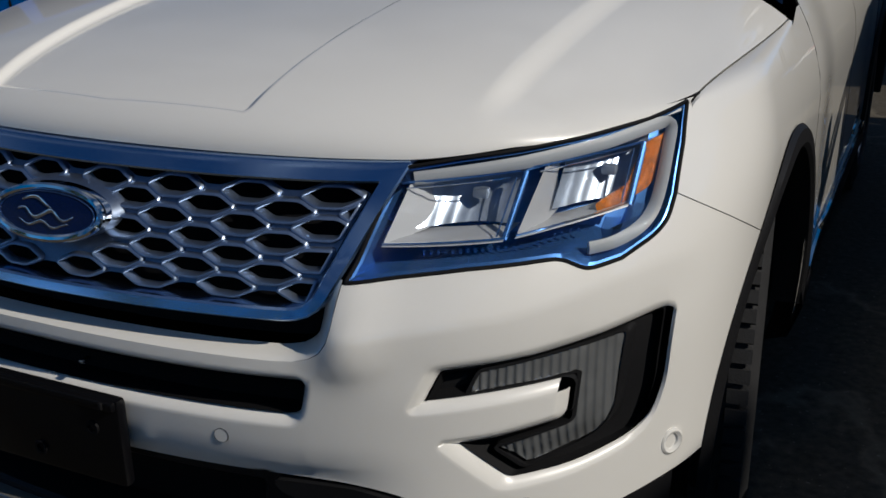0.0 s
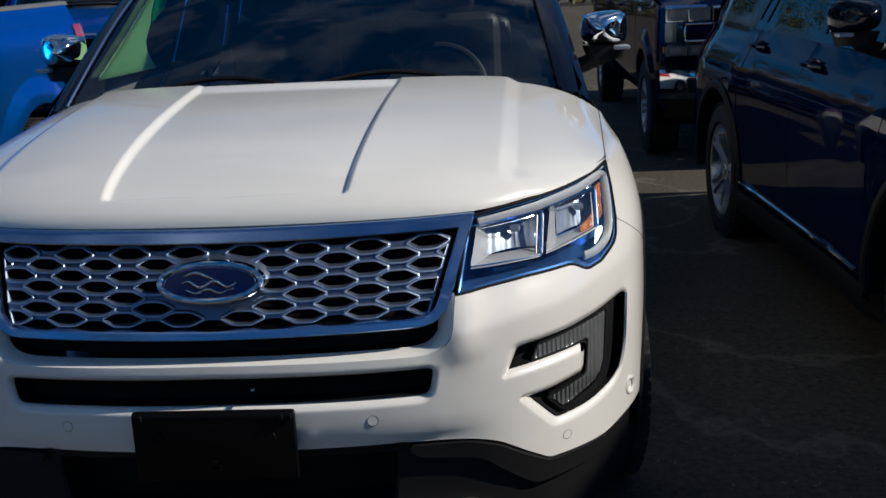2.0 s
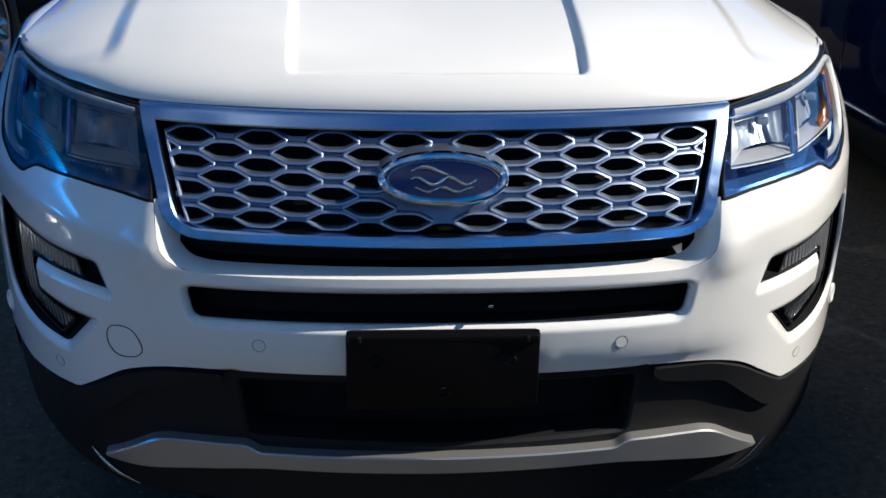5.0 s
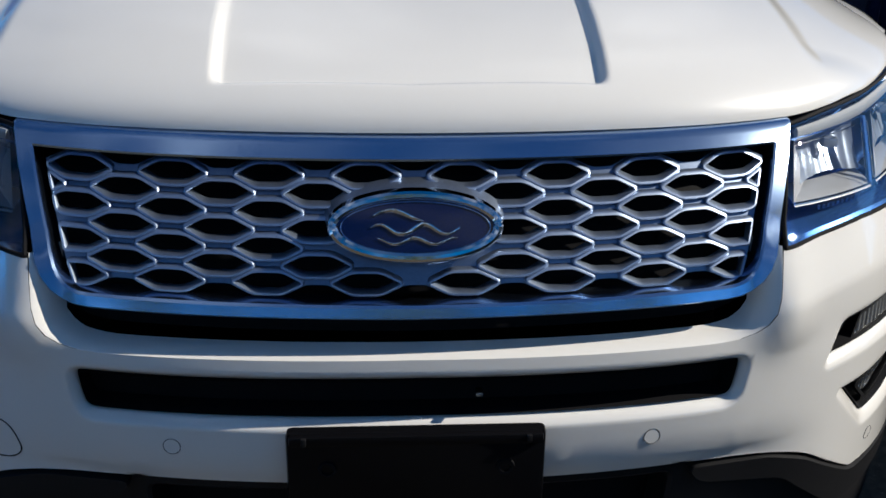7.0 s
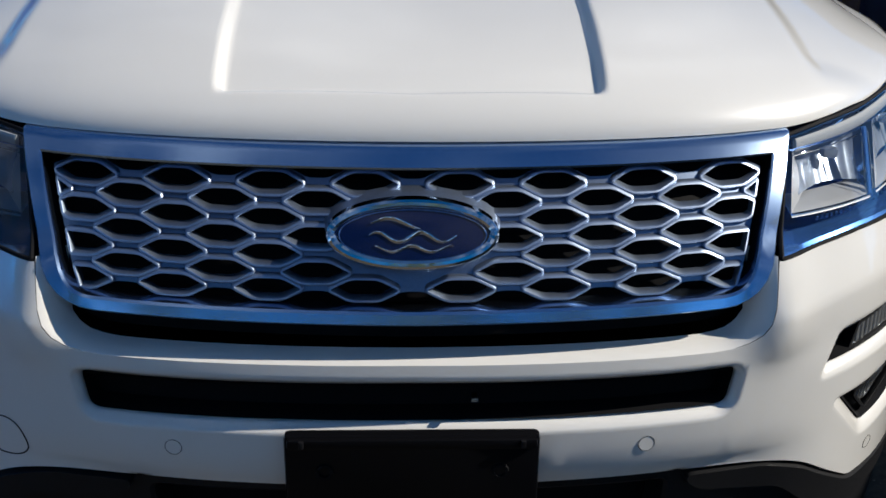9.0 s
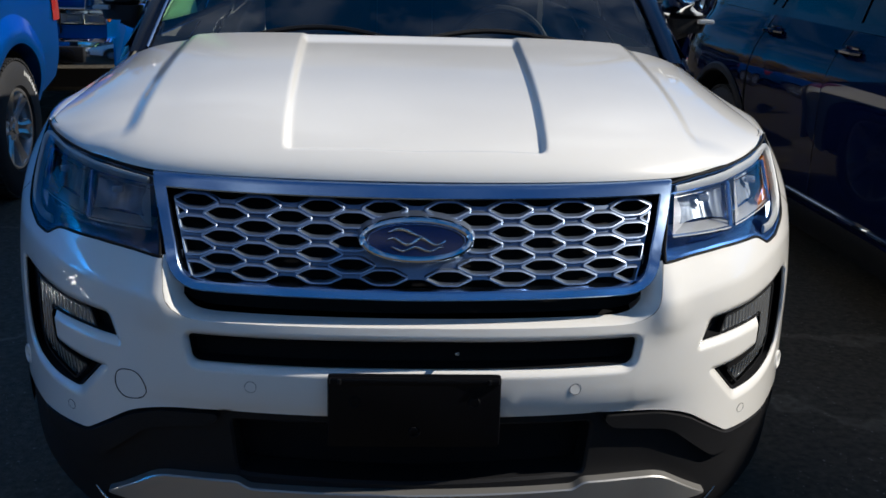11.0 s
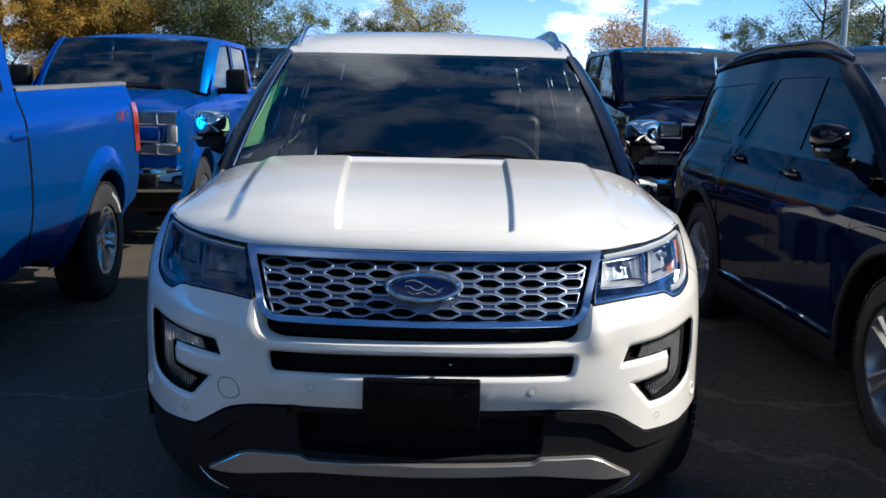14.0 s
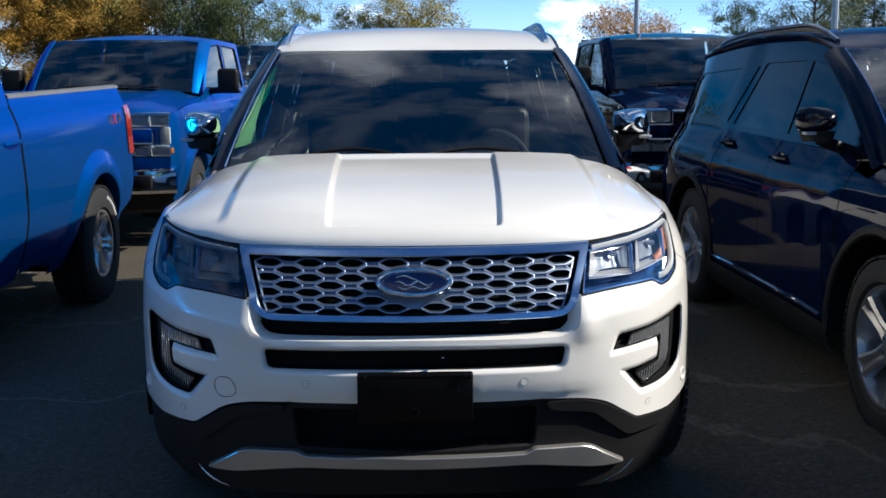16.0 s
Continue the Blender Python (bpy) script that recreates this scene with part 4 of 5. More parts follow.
        for q in np.linspace(0, 1, 6):
            bowl.append([mc + Vector((0.082 * (1 - 0.22 * q) * math.copysign(abs(math.cos(t)) ** 0.6, math.cos(t)), -0.030 + 0.085 * (math.sin(t) * 0.5 + 0.5) + 0.02 * math.cos(t), -0.054 - 0.050 * q)) for t in (2 * math.pi * i / 28 for i in range(28))])
        mir = part("door_mirror", flipped(loft(cap, True, True), s), mirror_mat, car, "chrome capped door mirror" if mirror_mat is CHROME else "", angle=50)
        part("mirror_base", flipped(join(loft(bowl, True, True), tube([(0.86, 1.72, 1.185), (0.92, 1.715, 1.205), (0.99, 1.71, 1.235)], 0.030, 10, False, 0.7)), s), PLASTIC, mir)
        part("mirror_glass", flipped(box((mc.x, mc.y + 0.058, mc.z), (0.150, 0.004, 0.105), 0.0015), s), CHROME, mir)
        part("mirror_lamp", flipped(box((mc.x + 0.055, mc.y - 0.030, mc.z - 0.062), (0.055, 0.05, 0.014), 0.005), s), PIPE, mir)
        for axle in (AXLE_F, AXLE_R):
            turned = build_wheel(car, s, axle, AXLE_Z, 0.388, 0.25, 0.262, 0.855)
            if axle == AXLE_F and paint is WHITE:
                turned.rotation_euler = (0, 0, radians(7))

    # windscreen, roof, rear
    def screen(a, b):
        base = Vector((0.845 * a, 1.17 + 0.10 * a * a, 1.165 - 0.005 * a * a))
        top = Vector((0.713 * a, 2.06 + 0.13 * a * a, 1.672 + 0.003 * a * a))
        p = base.lerp(top, b)
        return p + Vector((0, -0.05, 0.05)) * math.sin(math.pi * b) * 0.55
    grid = [[screen(-1 + 2 * i / 30, j / 16) for i in range(31)] for j in range(17)]
    g = part("windscreen", loft(grid), GLASS, car, "windscreen reflecting cloud and trees")
    g.visible_shadow = False
    band = [[screen(-1 + 2 * i / 30, b) + Vector((0, 0.006, -0.004)) for i in range(31)] for b in (-0.03, 0.0, 0.07)]
    part("cowl", join(loft(band), box((0, 1.20, 1.135), (1.5, 0.30, 0.03), 0.01)), PLASTIC, car)
    for s in (1, -1):
        part("a_pillar", flipped(loft([[screen(q, b) + Vector((d, 0.008 * k, e)) for b in np.linspace(-0.02, 1.0, 14)] for q, d, k, e in ((0.955, 0, 1, -0.002), (0.962, 0, -1, 0.010), (1.02, 0.0, 0, 0.006), (1.06, 0.012, 4, -0.03))]), s), PILLAR, car, "gloss black windscreen pillar")
        part("screen_trim", flipped(tube([screen(0.957, b) + Vector((0, -0.006, 0.008)) for b in np.linspace(0.0, 0.98, 12)], 0.0045, 6), s), SATIN if s < 0 else PILLAR, car)
    for x0, x1 in ((0.60, 0.02), (-0.05, -0.60)):
        blade = [screen(x0 + (x1 - x0) * q, 0.055 + 0.055 * math.sin(math.pi * q)) + Vector((0, -0.018, 0.012)) for q in np.linspace(0, 1, 12)]
        part("wiper", tube(blade, 0.009, 6), PLASTIC, car, "black wiper at rest")

    def roof(a, y):
        t = (y - 2.06 - 0.13 * a * a) / 2.8
        z = 1.672 + 0.003 * a * a + 0.140 * (1 - (1 - min(1, max(0, t) / 0.25)) ** 2.2) * (1 - 0.19 * a**2) - 0.10 * smooth((t - 0.45) / 0.6) - 0.008 * a**8
        return Vector(((0.713 - 0.24 * max(0, y - 4.2) ** 2 - 0.006 * math.sin(math.pi * min(1, t))) * a, y, z))
    rr = [[roof(-1 + 2 * i / 28, (2.06 + 0.13 * (-1 + 2 * i / 28) ** 2) + q * (2.72 - 0.13 * (-1 + 2 * i / 28) ** 2)) for i in range(29)] for q in [(j / 30) ** 1.3 for j in range(31)]]
    part("roof", join(loft(rr), loft([rr[0], [p + Vector((0, 0.012, -0.014)) for p in rr[0]]])), paint, car)
    for s in (1, -1):
        ys = [2.30 + 2.25 * i / 16 for i in range(17)]
        rise = [0.004 + 0.036 * smooth((i + 0.6) / 3.2) * smooth((16 - i) / 3) for i in range(17)]
        top = [roof(0.93 * s, y) + Vector((0, 0, r)) for y, r in zip(ys, rise)]
        part("roof_rail", join(tube(top, 0.013, 8, False, 1.0, (0, 0, 1)), loft([top, [roof(0.93 * s, y) + Vector((0, 0, -0.006)) for y in ys]])), SATIN if paint is WHITE else SMOKE, car, "raised roof rail")
        rail_y = [2.19 + 2.45 * i / 20 for i in range(21)]
        top_z = [float(np.interp(y, (2.19, 2.45, 2.70, 3.3, 3.9, 4.72), (1.655, 1.710, 1.735, 1.745, 1.72, 1.66))) for y in rail_y]
        inner_edge = [roof(1, y) + Vector((0.004, 0, -0.004)) for y in rail_y]
        outer_edge = [side(y, z) + Vector((0.003, 0, 0)) for y, z in zip(rail_y, top_z)]
        part("cantrail", flipped(loft([inner_edge, [a + Vector((0.008, 0, 0.004)) for a in inner_edge], [a.lerp(b, 0.6) + Vector((0.012, 0, 0.006)) for a, b in zip(inner_edge, outer_edge)], outer_edge]), s), paint, car)
        part("roof_ditch", tube([roof(s, 2.19 + 2.45 * i / 14) + Vector((0.002 * s, 0, -0.002)) for i in range(15)], 0.010, 6), PILLAR, car)
    part("sunroof", loft([[roof(a, y) + Vector((0, 0, 0.003)) for a in np.linspace(-0.62, 0.62, 12)] for y in np.linspace(2.78, 3.5, 10)]), PILLAR, car, "dark glass sunroof")

    def tail(a, z):
        lean = 0.33 * max(0, z - 1.22)
        w = side(4.80, z).x if z < 1.22 else side(4.80, 1.2).x - 0.30 * (z - 1.2)
        return Vector((a * w, 4.90 + 0.12 * (1 - a * a) - lean * (1.0 - 0.1 * a * a), z))
    part("tailgate", loft([[tail(-1 + 2 * i / 20, z) for i in range(21)] for z in (0.32, 0.45, 0.6, 0.9, 1.2)]), paint, car)
    g = part("rear_window", loft([[tail(-1 + 2 * i / 20, z) for i in range(21)] for z in (1.2, 1.4, 1.55, 1.68, 1.74)]), PRIVACY, car, "dark tinted rear window")
    for s in (1, -1):
        part("tail_lamp", flipped(loft([[side(y, z) + Vector((0.012, 0.06 * (y - 4.6), 0)) for y in np.linspace(4.55, 4.86, 6)] for z in np.linspace(0.98, 1.20, 6)]), s), RED, car, "red tail lamp")

    # cabin
    part("dashboard", join(loft([[Vector((x, y, z + 0.02 * math.cos(x * 3))) for x in np.linspace(-0.78, 0.78, 20)] for y, z in ((1.28, 1.12), (1.55, 1.15), (1.85, 1.13), (1.95, 1.05), (1.92, 0.75))]),
                           box((0.37, 1.86, 1.15), (0.36, 0.2, 0.07), 0.03)), CABIN, car)
    part("steering_wheel", moved(join(tube([(0.185 * math.cos(t), 0.185 * math.sin(t), 0) for t in (2 * math.pi * i / 32 for i in range(32))], 0.016, 8, True, 1.0, (0, 0, 1)),
                                      box((0, 0, 0.01), (0.16, 0.12, 0.05), 0.02), box((0, 0, 0), (0.36, 0.04, 0.02), 0.008)), Matrix.Translation((0.37, 2.08, 1.10)) @ Matrix.Rotation(radians(65), 4, "X")), CABIN, car)
    for x in (-0.37, 0.37):
        seat = part("front_seat", join(box((x, 2.75, 1.02), (0.50, 0.16, 0.72), 0.07, 3), box((x, 2.48, 0.70), (0.52, 0.56, 0.18), 0.06, 3)), SEAT, car)
        part("headrest", box((x, 2.78, 1.47), (0.27, 0.11, 0.18), 0.05, 3), SEAT, seat)
    part("rear_bench", join(box((0, 3.75, 0.98), (1.35, 0.18, 0.70), 0.07, 3), box((0, 3.4, 0.70), (1.35, 0.6, 0.16), 0.06)), SEAT, car)
    part("cabin_floor", join(box((0, 2.9, 0.42), (1.7, 3.4, 0.05)), box((0, 1.22, 0.75), (1.6, 0.04, 0.7))), CABIN, car)
    sheet_low = ring([(1.64, 1.222), (2.28, 1.218), (2.11, 1.295, 0.05), (2.06, 1.345, 0.05), (2.085, 1.405, 0.04), (2.065, 1.440), (2.07, 1.56)], 0.04)
    sheet_high = ring([(2.069, 1.436), (2.087, 1.409), (2.207, 1.461), (2.264, 1.610), (2.14, 1.597), (2.073, 1.555)], 0.04)
    if paint is WHITE:
        part("window_film", flipped(patch([sheet_low], lambda y, z: side(y, z) + Vector((-0.016, 0, 0)), 0.06), -1), PAPER, car, "pale green film on the side window")
        part("window_film_band", flipped(patch([sheet_high], lambda y, z: side(y, z) + Vector((-0.020, 0, 0)), 0.06), -1), PAPER_DEEP, car, "deep green band of the window film")
    part("headliner", loft([[roof(a, y) + Vector((0, 0.03, -0.05)) for a in np.linspace(-0.95, 0.95, 12)] for y in np.linspace(2.2, 4.5, 10)]), CABIN, car)
    part("rear_mirror", box((0, 1.92, 1.56), (0.24, 0.04, 0.07), 0.02), PLASTIC, car)
    return car


# ---- the pickup: front at y = 0, x to its left side ----
def pickup_x(y, z):
    """Half width of the pickup's lower body."""
    return 0.995 - 0.055 * max(0, (z - 1.25) / 0.20) ** 1.6 - 0.02 * max(0, (z - 1.0) / 0.4) - 0.16 * max(0, (0.85 - z) / 0.5) ** 2 - 0.10 * max(0, (0.35 - y) / 0.35) ** 2


def pickup_side(y, z):
    if z > 1.44:
        return Vector((pickup_x(y, 1.44) - 0.17 * (z - 1.44), y, z))
    return Vector((pickup_x(y, z), y, z))


def build_pickup(name, label, paint, m, length=5.90, rear_axle=4.90, bed_at=3.55, mark=False, group="", badge=True, rake=0.0):
    car = thing(name, m, label, "pickup", group)
    F_AX, WZ, R = 0.95, 0.405, 0.51
    belt = 1.44

    def bow(axle, r, a0, a1, n=24):
        return [(axle + r * math.cos(t), WZ + r * math.sin(t)) for t in (radians(a0 + (a1 - a0) * i / n) for i in range(n + 1))]
    for s in (1, -1):
        fender = ring([(0.10, 0.62), (0.08, 1.20, 0.03), (0.16, 1.27, 0.05), (1.0, 1.345), (1.62, 1.415), (1.62, 0.42)] + [p for p in bow(F_AX, R, -2, 182) if p[1] > 0.5], 0.05)
        mid = 1.63 + (bed_at - 1.66) * 0.56
        door_a = ring([(1.63, 0.42), (1.63, 1.415), (1.75, belt), (mid, belt), (mid, 0.42)], 0.06)
        door_b = ring([(mid + 0.01, 0.42), (mid + 0.01, belt), (bed_at - 0.03, belt), (bed_at - 0.03, 0.42)], 0.06)
        bed = ring([(bed_at, 0.45), (bed_at, 1.475), (length - 0.06, 1.475, 0.04), (length - 0.02, 0.60)] + [p for p in bow(rear_axle, R, -2, 182) if p[1] > 0.45], 0.05)
        for title, loop in (("fender", fender), ("front_door", door_a), ("rear_door", door_b), ("bed_side", bed)):
            part(title, flipped(join(patch([loop], pickup_side, 0.06), wall(loop, pickup_side, [(0, 0), (0.003, 0), (0.004, 0)])), s), paint, car, "", angle=40)
        for y in (1.625, mid + 0.005, bed_at - 0.015):
            part("panel_gap", flipped(tube([pickup_side(y, z) + Vector((-0.006, 0, 0)) for z in np.linspace(0.43, belt - 0.01, 12)], 0.008, 6), s), DARK, car)
        for axle in (F_AX, rear_axle):
            rows = []
            for dr, dx in ((0.165, -0.003), (0.125, 0.006), (0.070, 0.026), (0.015, 0.036), (-0.012, 0.030), (-0.02, -0.16)):
                row = []
                for y, z in bow(axle, R, -8, 188, 36):
                    k = (R + dr) / R
                    p = pickup_side(axle + (y - axle) * k, WZ + (z - WZ) * k)
                    row.append(p + Vector((dx, 0, 0)))
                rows.append(row)
            part("wheel_flare", flipped(loft(rows), s), paint, car)
            part("wheel_well", flipped(loft([[(q, axle + 0.455 * math.cos(t), WZ + 0.455 * math.sin(t)) for t in np.linspace(radians(-15), radians(195), 26)] for q in (0.96, 0.55)]), s), DARK, car)
            build_wheel(car, s, axle, WZ, 0.405, 0.275, 0.235, 0.87, 6, ALLOY, mark)
        part("bed_rail", flipped(loft([[Vector((pickup_x(y, 1.44) + dx, y, 1.475 + dz)) for y in np.linspace(bed_at + 0.01, length - 0.05, 12)] for dx, dz in ((-0.002, -0.004), (-0.008, 0.016), (-0.05, 0.022), (-0.10, 0.016), (-0.105, -0.25))]), s), GREYCAP, car, "grey plastic bed rail cap")
        part("bed_inner", flipped(loft([[(q, y, z) for y in (bed_at + 0.02, length - 0.06)] for q, z in ((0.80, 1.46), (0.80, 0.85), (0.0, 0.85))]), s), PLASTIC, car)
        tl = part("tail_lamp", flipped(loft([[pickup_side(y, z) + Vector((0.008 - 0.10 * max(0, y - length + 0.03), 0, 0)) for y in np.linspace(length - 0.13, length + 0.015, 6)] for z in np.linspace(0.97, 1.34, 10)]), s), RED, car, "red tail lamp")
        part("clear_strip", flipped(loft([[pickup_side(y, z) + Vector((0.012 - 0.10 * max(0, y - length + 0.03), 0, 0)) for y in np.linspace(length - 0.10, length + 0.0, 4)] for z in (1.10, 1.17)]), s), LENS, tl)
        if mark:
            for k, (word, mat) in enumerate((("4", GREY_MARK), ("X", RED_MARK), ("4", GREY_MARK))):
                curve = bpy.data.curves.new("decal", "FONT")
                curve.body, curve.size, curve.extrude, curve.align_x = word, 0.125, 0.001, "CENTER"
                text = bpy.data.objects.new("decal", curve)
                scene.collection.objects.link(text)
                bpy.context.view_layer.update()
                me = bpy.data.meshes.new_from_object(text.evaluated_get(bpy.context.evaluated_depsgraph_get()))
                bpy.data.objects.remove(text)
                y = length - 0.42 + 0.095 * k
                turn = Matrix(((0, 0, 1), (1, 0, 0), (0, 1, 0))).to_4x4() if s > 0 else Matrix(((0, 0, -1), (-1, 0, 0), (0, 1, 0))).to_4x4()
                at = pickup_side(y, 1.27) + Vector((0.004, 0, 0))
                spot = length - 0.52 + 0.12 * (k if s > 0 else 2 - k)
                part("decal", moved(([v.co.copy() for v in me.vertices], [tuple(f.vertices) for f in me.polygons]), Matrix.Translation((s * at.x, spot, 1.215)) @ turn @ Matrix.Diagonal((1.45, 0.9, 1, 1))), mat, car, "four wheel drive decal")
        # greenhouse side
        rear = bed_at - 0.015
        shell = ring([(1.62, 1.425), (2.34, 1.955, 0.06), (2.8, 2.005), (rear - 0.03, 2.005, 0.05), (rear, 1.43)], 0.06)
        wa = ring([(1.80, 1.475, 0.02), (2.37, 1.915, 0.05), (mid - 0.05, 1.955, 0.02), (mid - 0.05, 1.475, 0.02)], 0.05)
        wb = ring([(mid + 0.06, 1.475, 0.02), (mid + 0.06, 1.955, 0.02), (rear - 0.22, 1.945, 0.05), (rear - 0.16, 1.475, 0.03)], 0.05)
        part("cabin_side", flipped(join(patch([shell, wa, wb], pickup_side, 0.07), *[wall(w, pickup_side, [(0, 0), (0.008, 0)]) for w in (wa, wb)]), s), paint, car)
        for w in (wa, wb):
            g = part("side_window", flipped(patch([w], lambda y, z: pickup_side(y, z) + Vector((-0.010, 0, 0)), 0.09), s), PRIVACY, car, "dark tinted side window")
            part("window_seal", flipped(tube([pickup_side(p.x, p.y) + Vector((-0.002, 0, 0)) for p in w], 0.008, 5, True), s), PLASTIC, car)
        for y in (mid - 0.16, rear - 0.14):
            h = pickup_side(y, 1.23)
            part("door_handle", flipped(tube([(h.x, y - 0.10, 1.23), (h.x + 0.03, y - 0.06, 1.235), (h.x + 0.03, y + 0.06, 1.235), (h.x, y + 0.10, 1.23)], 0.014, 6, False, 1.0, (0, 0, 1)), s), paint, car)
        mir = part("door_mirror", flipped(join(box((1.13, 1.98, 1.56), (0.22, 0.13, 0.23), 0.045, 3), box((1.13, 2.02, 1.435), (0.22, 0.10, 0.04), 0.012), tube([(0.93, 2.02, 1.44), (1.05, 2.0, 1.45)], 0.035, 8)), s), PLASTIC, car, "black door mirror")
        part("mirror_glass", flipped(box((1.13, 2.047, 1.56), (0.18, 0.004, 0.19), 0.0015), s), CHROME, mir)
        if badge:
            for k in range(4):
                part("fender_mark", flipped(box((pickup_x(1.35, 1.20) + 0.004, 1.25 + 0.055 * k, 1.22), (0.006, 0.036, 0.040), 0.002), s), CHROME, car, "small chrome fender marking")
        # headlamp
        lamp = part("headlight", flipped(join(box((0.775, 0.19, 1.075), (0.345, 0.12, 0.39), 0.03)), s), SATIN, car, "tall clamp-shaped headlight with bright reflectors")
        for z, h in ((1.20, 0.10), (0.925, 0.075)):
            for k in range(2):
                x = 0.690 + 0.175 * k
                bowl = [[(x + 0.082 * g * q, 0.066 + d, z + h * 0.5 * w * q) for g, w in ((-1, -1), (0, -1), (1, -1), (1, 0), (1, 1), (0, 1), (-1, 1), (-1, 0))] for q, d in ((1, -0.012), (0.92, -0.004), (0.6, 0.03), (0.0, 0.035))]
                part("reflector", flipped(loft(bowl, True), s), BRIGHT, lamp)
        part("reflector", flipped(box((0.905, 0.085, 1.065), (0.09, 0.03, 0.15), 0.012), s), BRIGHT, lamp)
        part("lamp_notch", flipped(box((0.70, 0.045, 1.065), (0.20, 0.05, 0.115), 0.012), s), paint, lamp)
        part("notch_frame", flipped(tube([(x, 0.022, z) for x, z in ((0.60, 1.13), (0.80, 1.13), (0.81, 1.06), (0.80, 1.0), (0.60, 1.0))], 0.007, 6), s), CHROME, lamp)
        g = part("lens", flipped(loft([[(x, 0.050 + 0.5 * max(0, x - 0.86) ** 2 * 4, z) for x in np.linspace(0.60, 0.95, 8)] for z in np.linspace(0.885, 1.265, 6)]), s), CLEAR, lamp)
        g.visible_shadow = False
        part("amber_marker", flipped(box((0.945, 0.15, 0.93), (0.03, 0.10, 0.06), 0.01), s), AMBER, lamp)
    # hood, grille, bumper
    def lid(a, v):
        y = 0.06 + 0.10 * a * a + v * (1.62 - 0.1 * a * a)
        z = 1.255 + 0.15 * math.sin(min(1, v * 3.2) * math.pi / 2) * 0.55 + 0.11 * v - 0.06 * abs(a) ** 4 - 0.02 * a * a
        z += 0.025 * smooth((abs(a) - 0.42) / 0.10) * smooth(v / 0.1) - 0.02 * smooth((abs(a) - 0.72) / 0.1)
        return Vector((a * (0.915 + 0.01 * v), y, z))
    part("hood", loft([[Vector((a * 0.915, 0.05 + 0.10 * a * a, 1.20)) for a in np.linspace(-1, 1, 41)]] + [[lid(a, v) for a in np.linspace(-1, 1, 41)] for v in [(i / 24) ** 1.4 for i in range(25)]]), paint, car, "", angle=40)
    grille = part("grille", join(box((0, 0.10, 1.03), (1.18, 0.10, 0.46), 0.03)), DARK, car)
    for z in (0.98, 1.11):
        part("grille_bar", box((0, 0.035, z), (1.16, 0.05, 0.055), 0.015), SATIN if paint is not BLACK else PILLAR, grille)
    part("grille_surround", tube([(x, 0.045, z) for x, z in ((-0.585, 1.235), (0.585, 1.235), (0.585, 0.83), (-0.585, 0.83))], 0.028, 8, True), CHROME, grille)
    part("grille_badge", moved(revolve([(0.0, 0.11), (0.015, 0.10), (0.02, 0.0)], 30), Matrix.Translation((0, 0.01, 1.045)) @ Matrix.Rotation(radians(-90), 4, "Z") @ Matrix.Diagonal((1, 1, 0.4, 1))), BADGE, grille, "dark blue oval badge")
    part("front_panel", loft([[Vector((0.97 * a, 0.13 + 0.06 * a * a, z)) for a in np.linspace(-1, 1, 21)] for z in (0.55, 0.87)]), paint, car)
    rows = []
    for z, d in ((0.775, 0.10), (0.78, -0.03), (0.755, -0.07), (0.66, -0.085), (0.585, -0.075), (0.555, -0.04), (0.55, 0.10)):
        rows.append([Vector((0.99 * a, d + 0.13 * abs(a) ** 3.2, z)) for a in np.linspace(-1, 1, 31)])
    bumper = part("front_bumper", loft(rows), CHROME, car, "chrome front bumper")
    for s in (1, -1):
        part("fog_recess", flipped(box((0.68, -0.045, 0.665), (0.24, 0.07, 0.12), 0.02), s), PLASTIC, bumper)
        part("fog_lamp", flipped(box((0.68, -0.078, 0.665), (0.11, 0.012, 0.075), 0.012), s), LENS, bumper)
    part("chin", loft([[Vector((0.93 * a, d + 0.16 * a * a, z)) for a in np.linspace(-1, 1, 15)] for z, d in ((0.56, -0.01), (0.40, 0.06), (0.36, 0.14))]), PLASTIC, car)

    def screen(a, b):
        p = Vector((0.83 * a, 1.55 + 0.10 * a * a, 1.435)).lerp(Vector((0.790 * a, 2.20 + 0.10 * a * a, 1.985 - 0.006 * a * a)), b)
        return p + Vector((0, -0.03, 0.03)) * math.sin(math.pi * b)
    g = part("windscreen", loft([[screen(-1 + 2 * i / 24, j / 10) for i in range(25)] for j in range(11)]), GLASS, car, "windscreen reflecting the sky")
    g.visible_shadow = False
    for s in (1, -1):
        part("a_pillar", flipped(loft([[screen(q, b) + Vector((d, k, e)) for b in np.linspace(-0.02, 1.0, 10)] for q, d, k, e in ((0.972, 0, 0.01, -0.004), (0.980, 0, -0.008, 0.008), (1.04, 0.0, 0.0, 0.0), (1.09, 0.02, 0.06, -0.03))]), s), paint, car)
    part("wiper", tube([screen(-0.7 + 1.3 * q, 0.05 + 0.04 * math.sin(3 * q)) + Vector((0, -0.02, 0.012)) for q in np.linspace(0, 1, 10)], 0.010, 6), PLASTIC, car)
    rear = bed_at - 0.02
    part("roof", loft([[Vector((0.822 * a, 2.20 + 0.10 * a * a * (1 - q) + q * (rear - 0.03 - 2.20), 1.985 + 0.095 * math.sin(math.pi * min(1, q * 1.6) / 2) * (1 - 0.4 * a * a) - 0.012 * a * a - 0.03 * a**8)) for a in np.linspace(-1, 1, 25)] for q in np.linspace(0, 1, 16)]), paint, car)
    part("cab_back", loft([[Vector((a * (pickup_side(2, z).x - 0.01), rear - 0.05 * max(0, z - 1.44), z)) for a in np.linspace(-1, 1, 15)] for z in (0.5, 1.44, 1.50)]), paint, car)
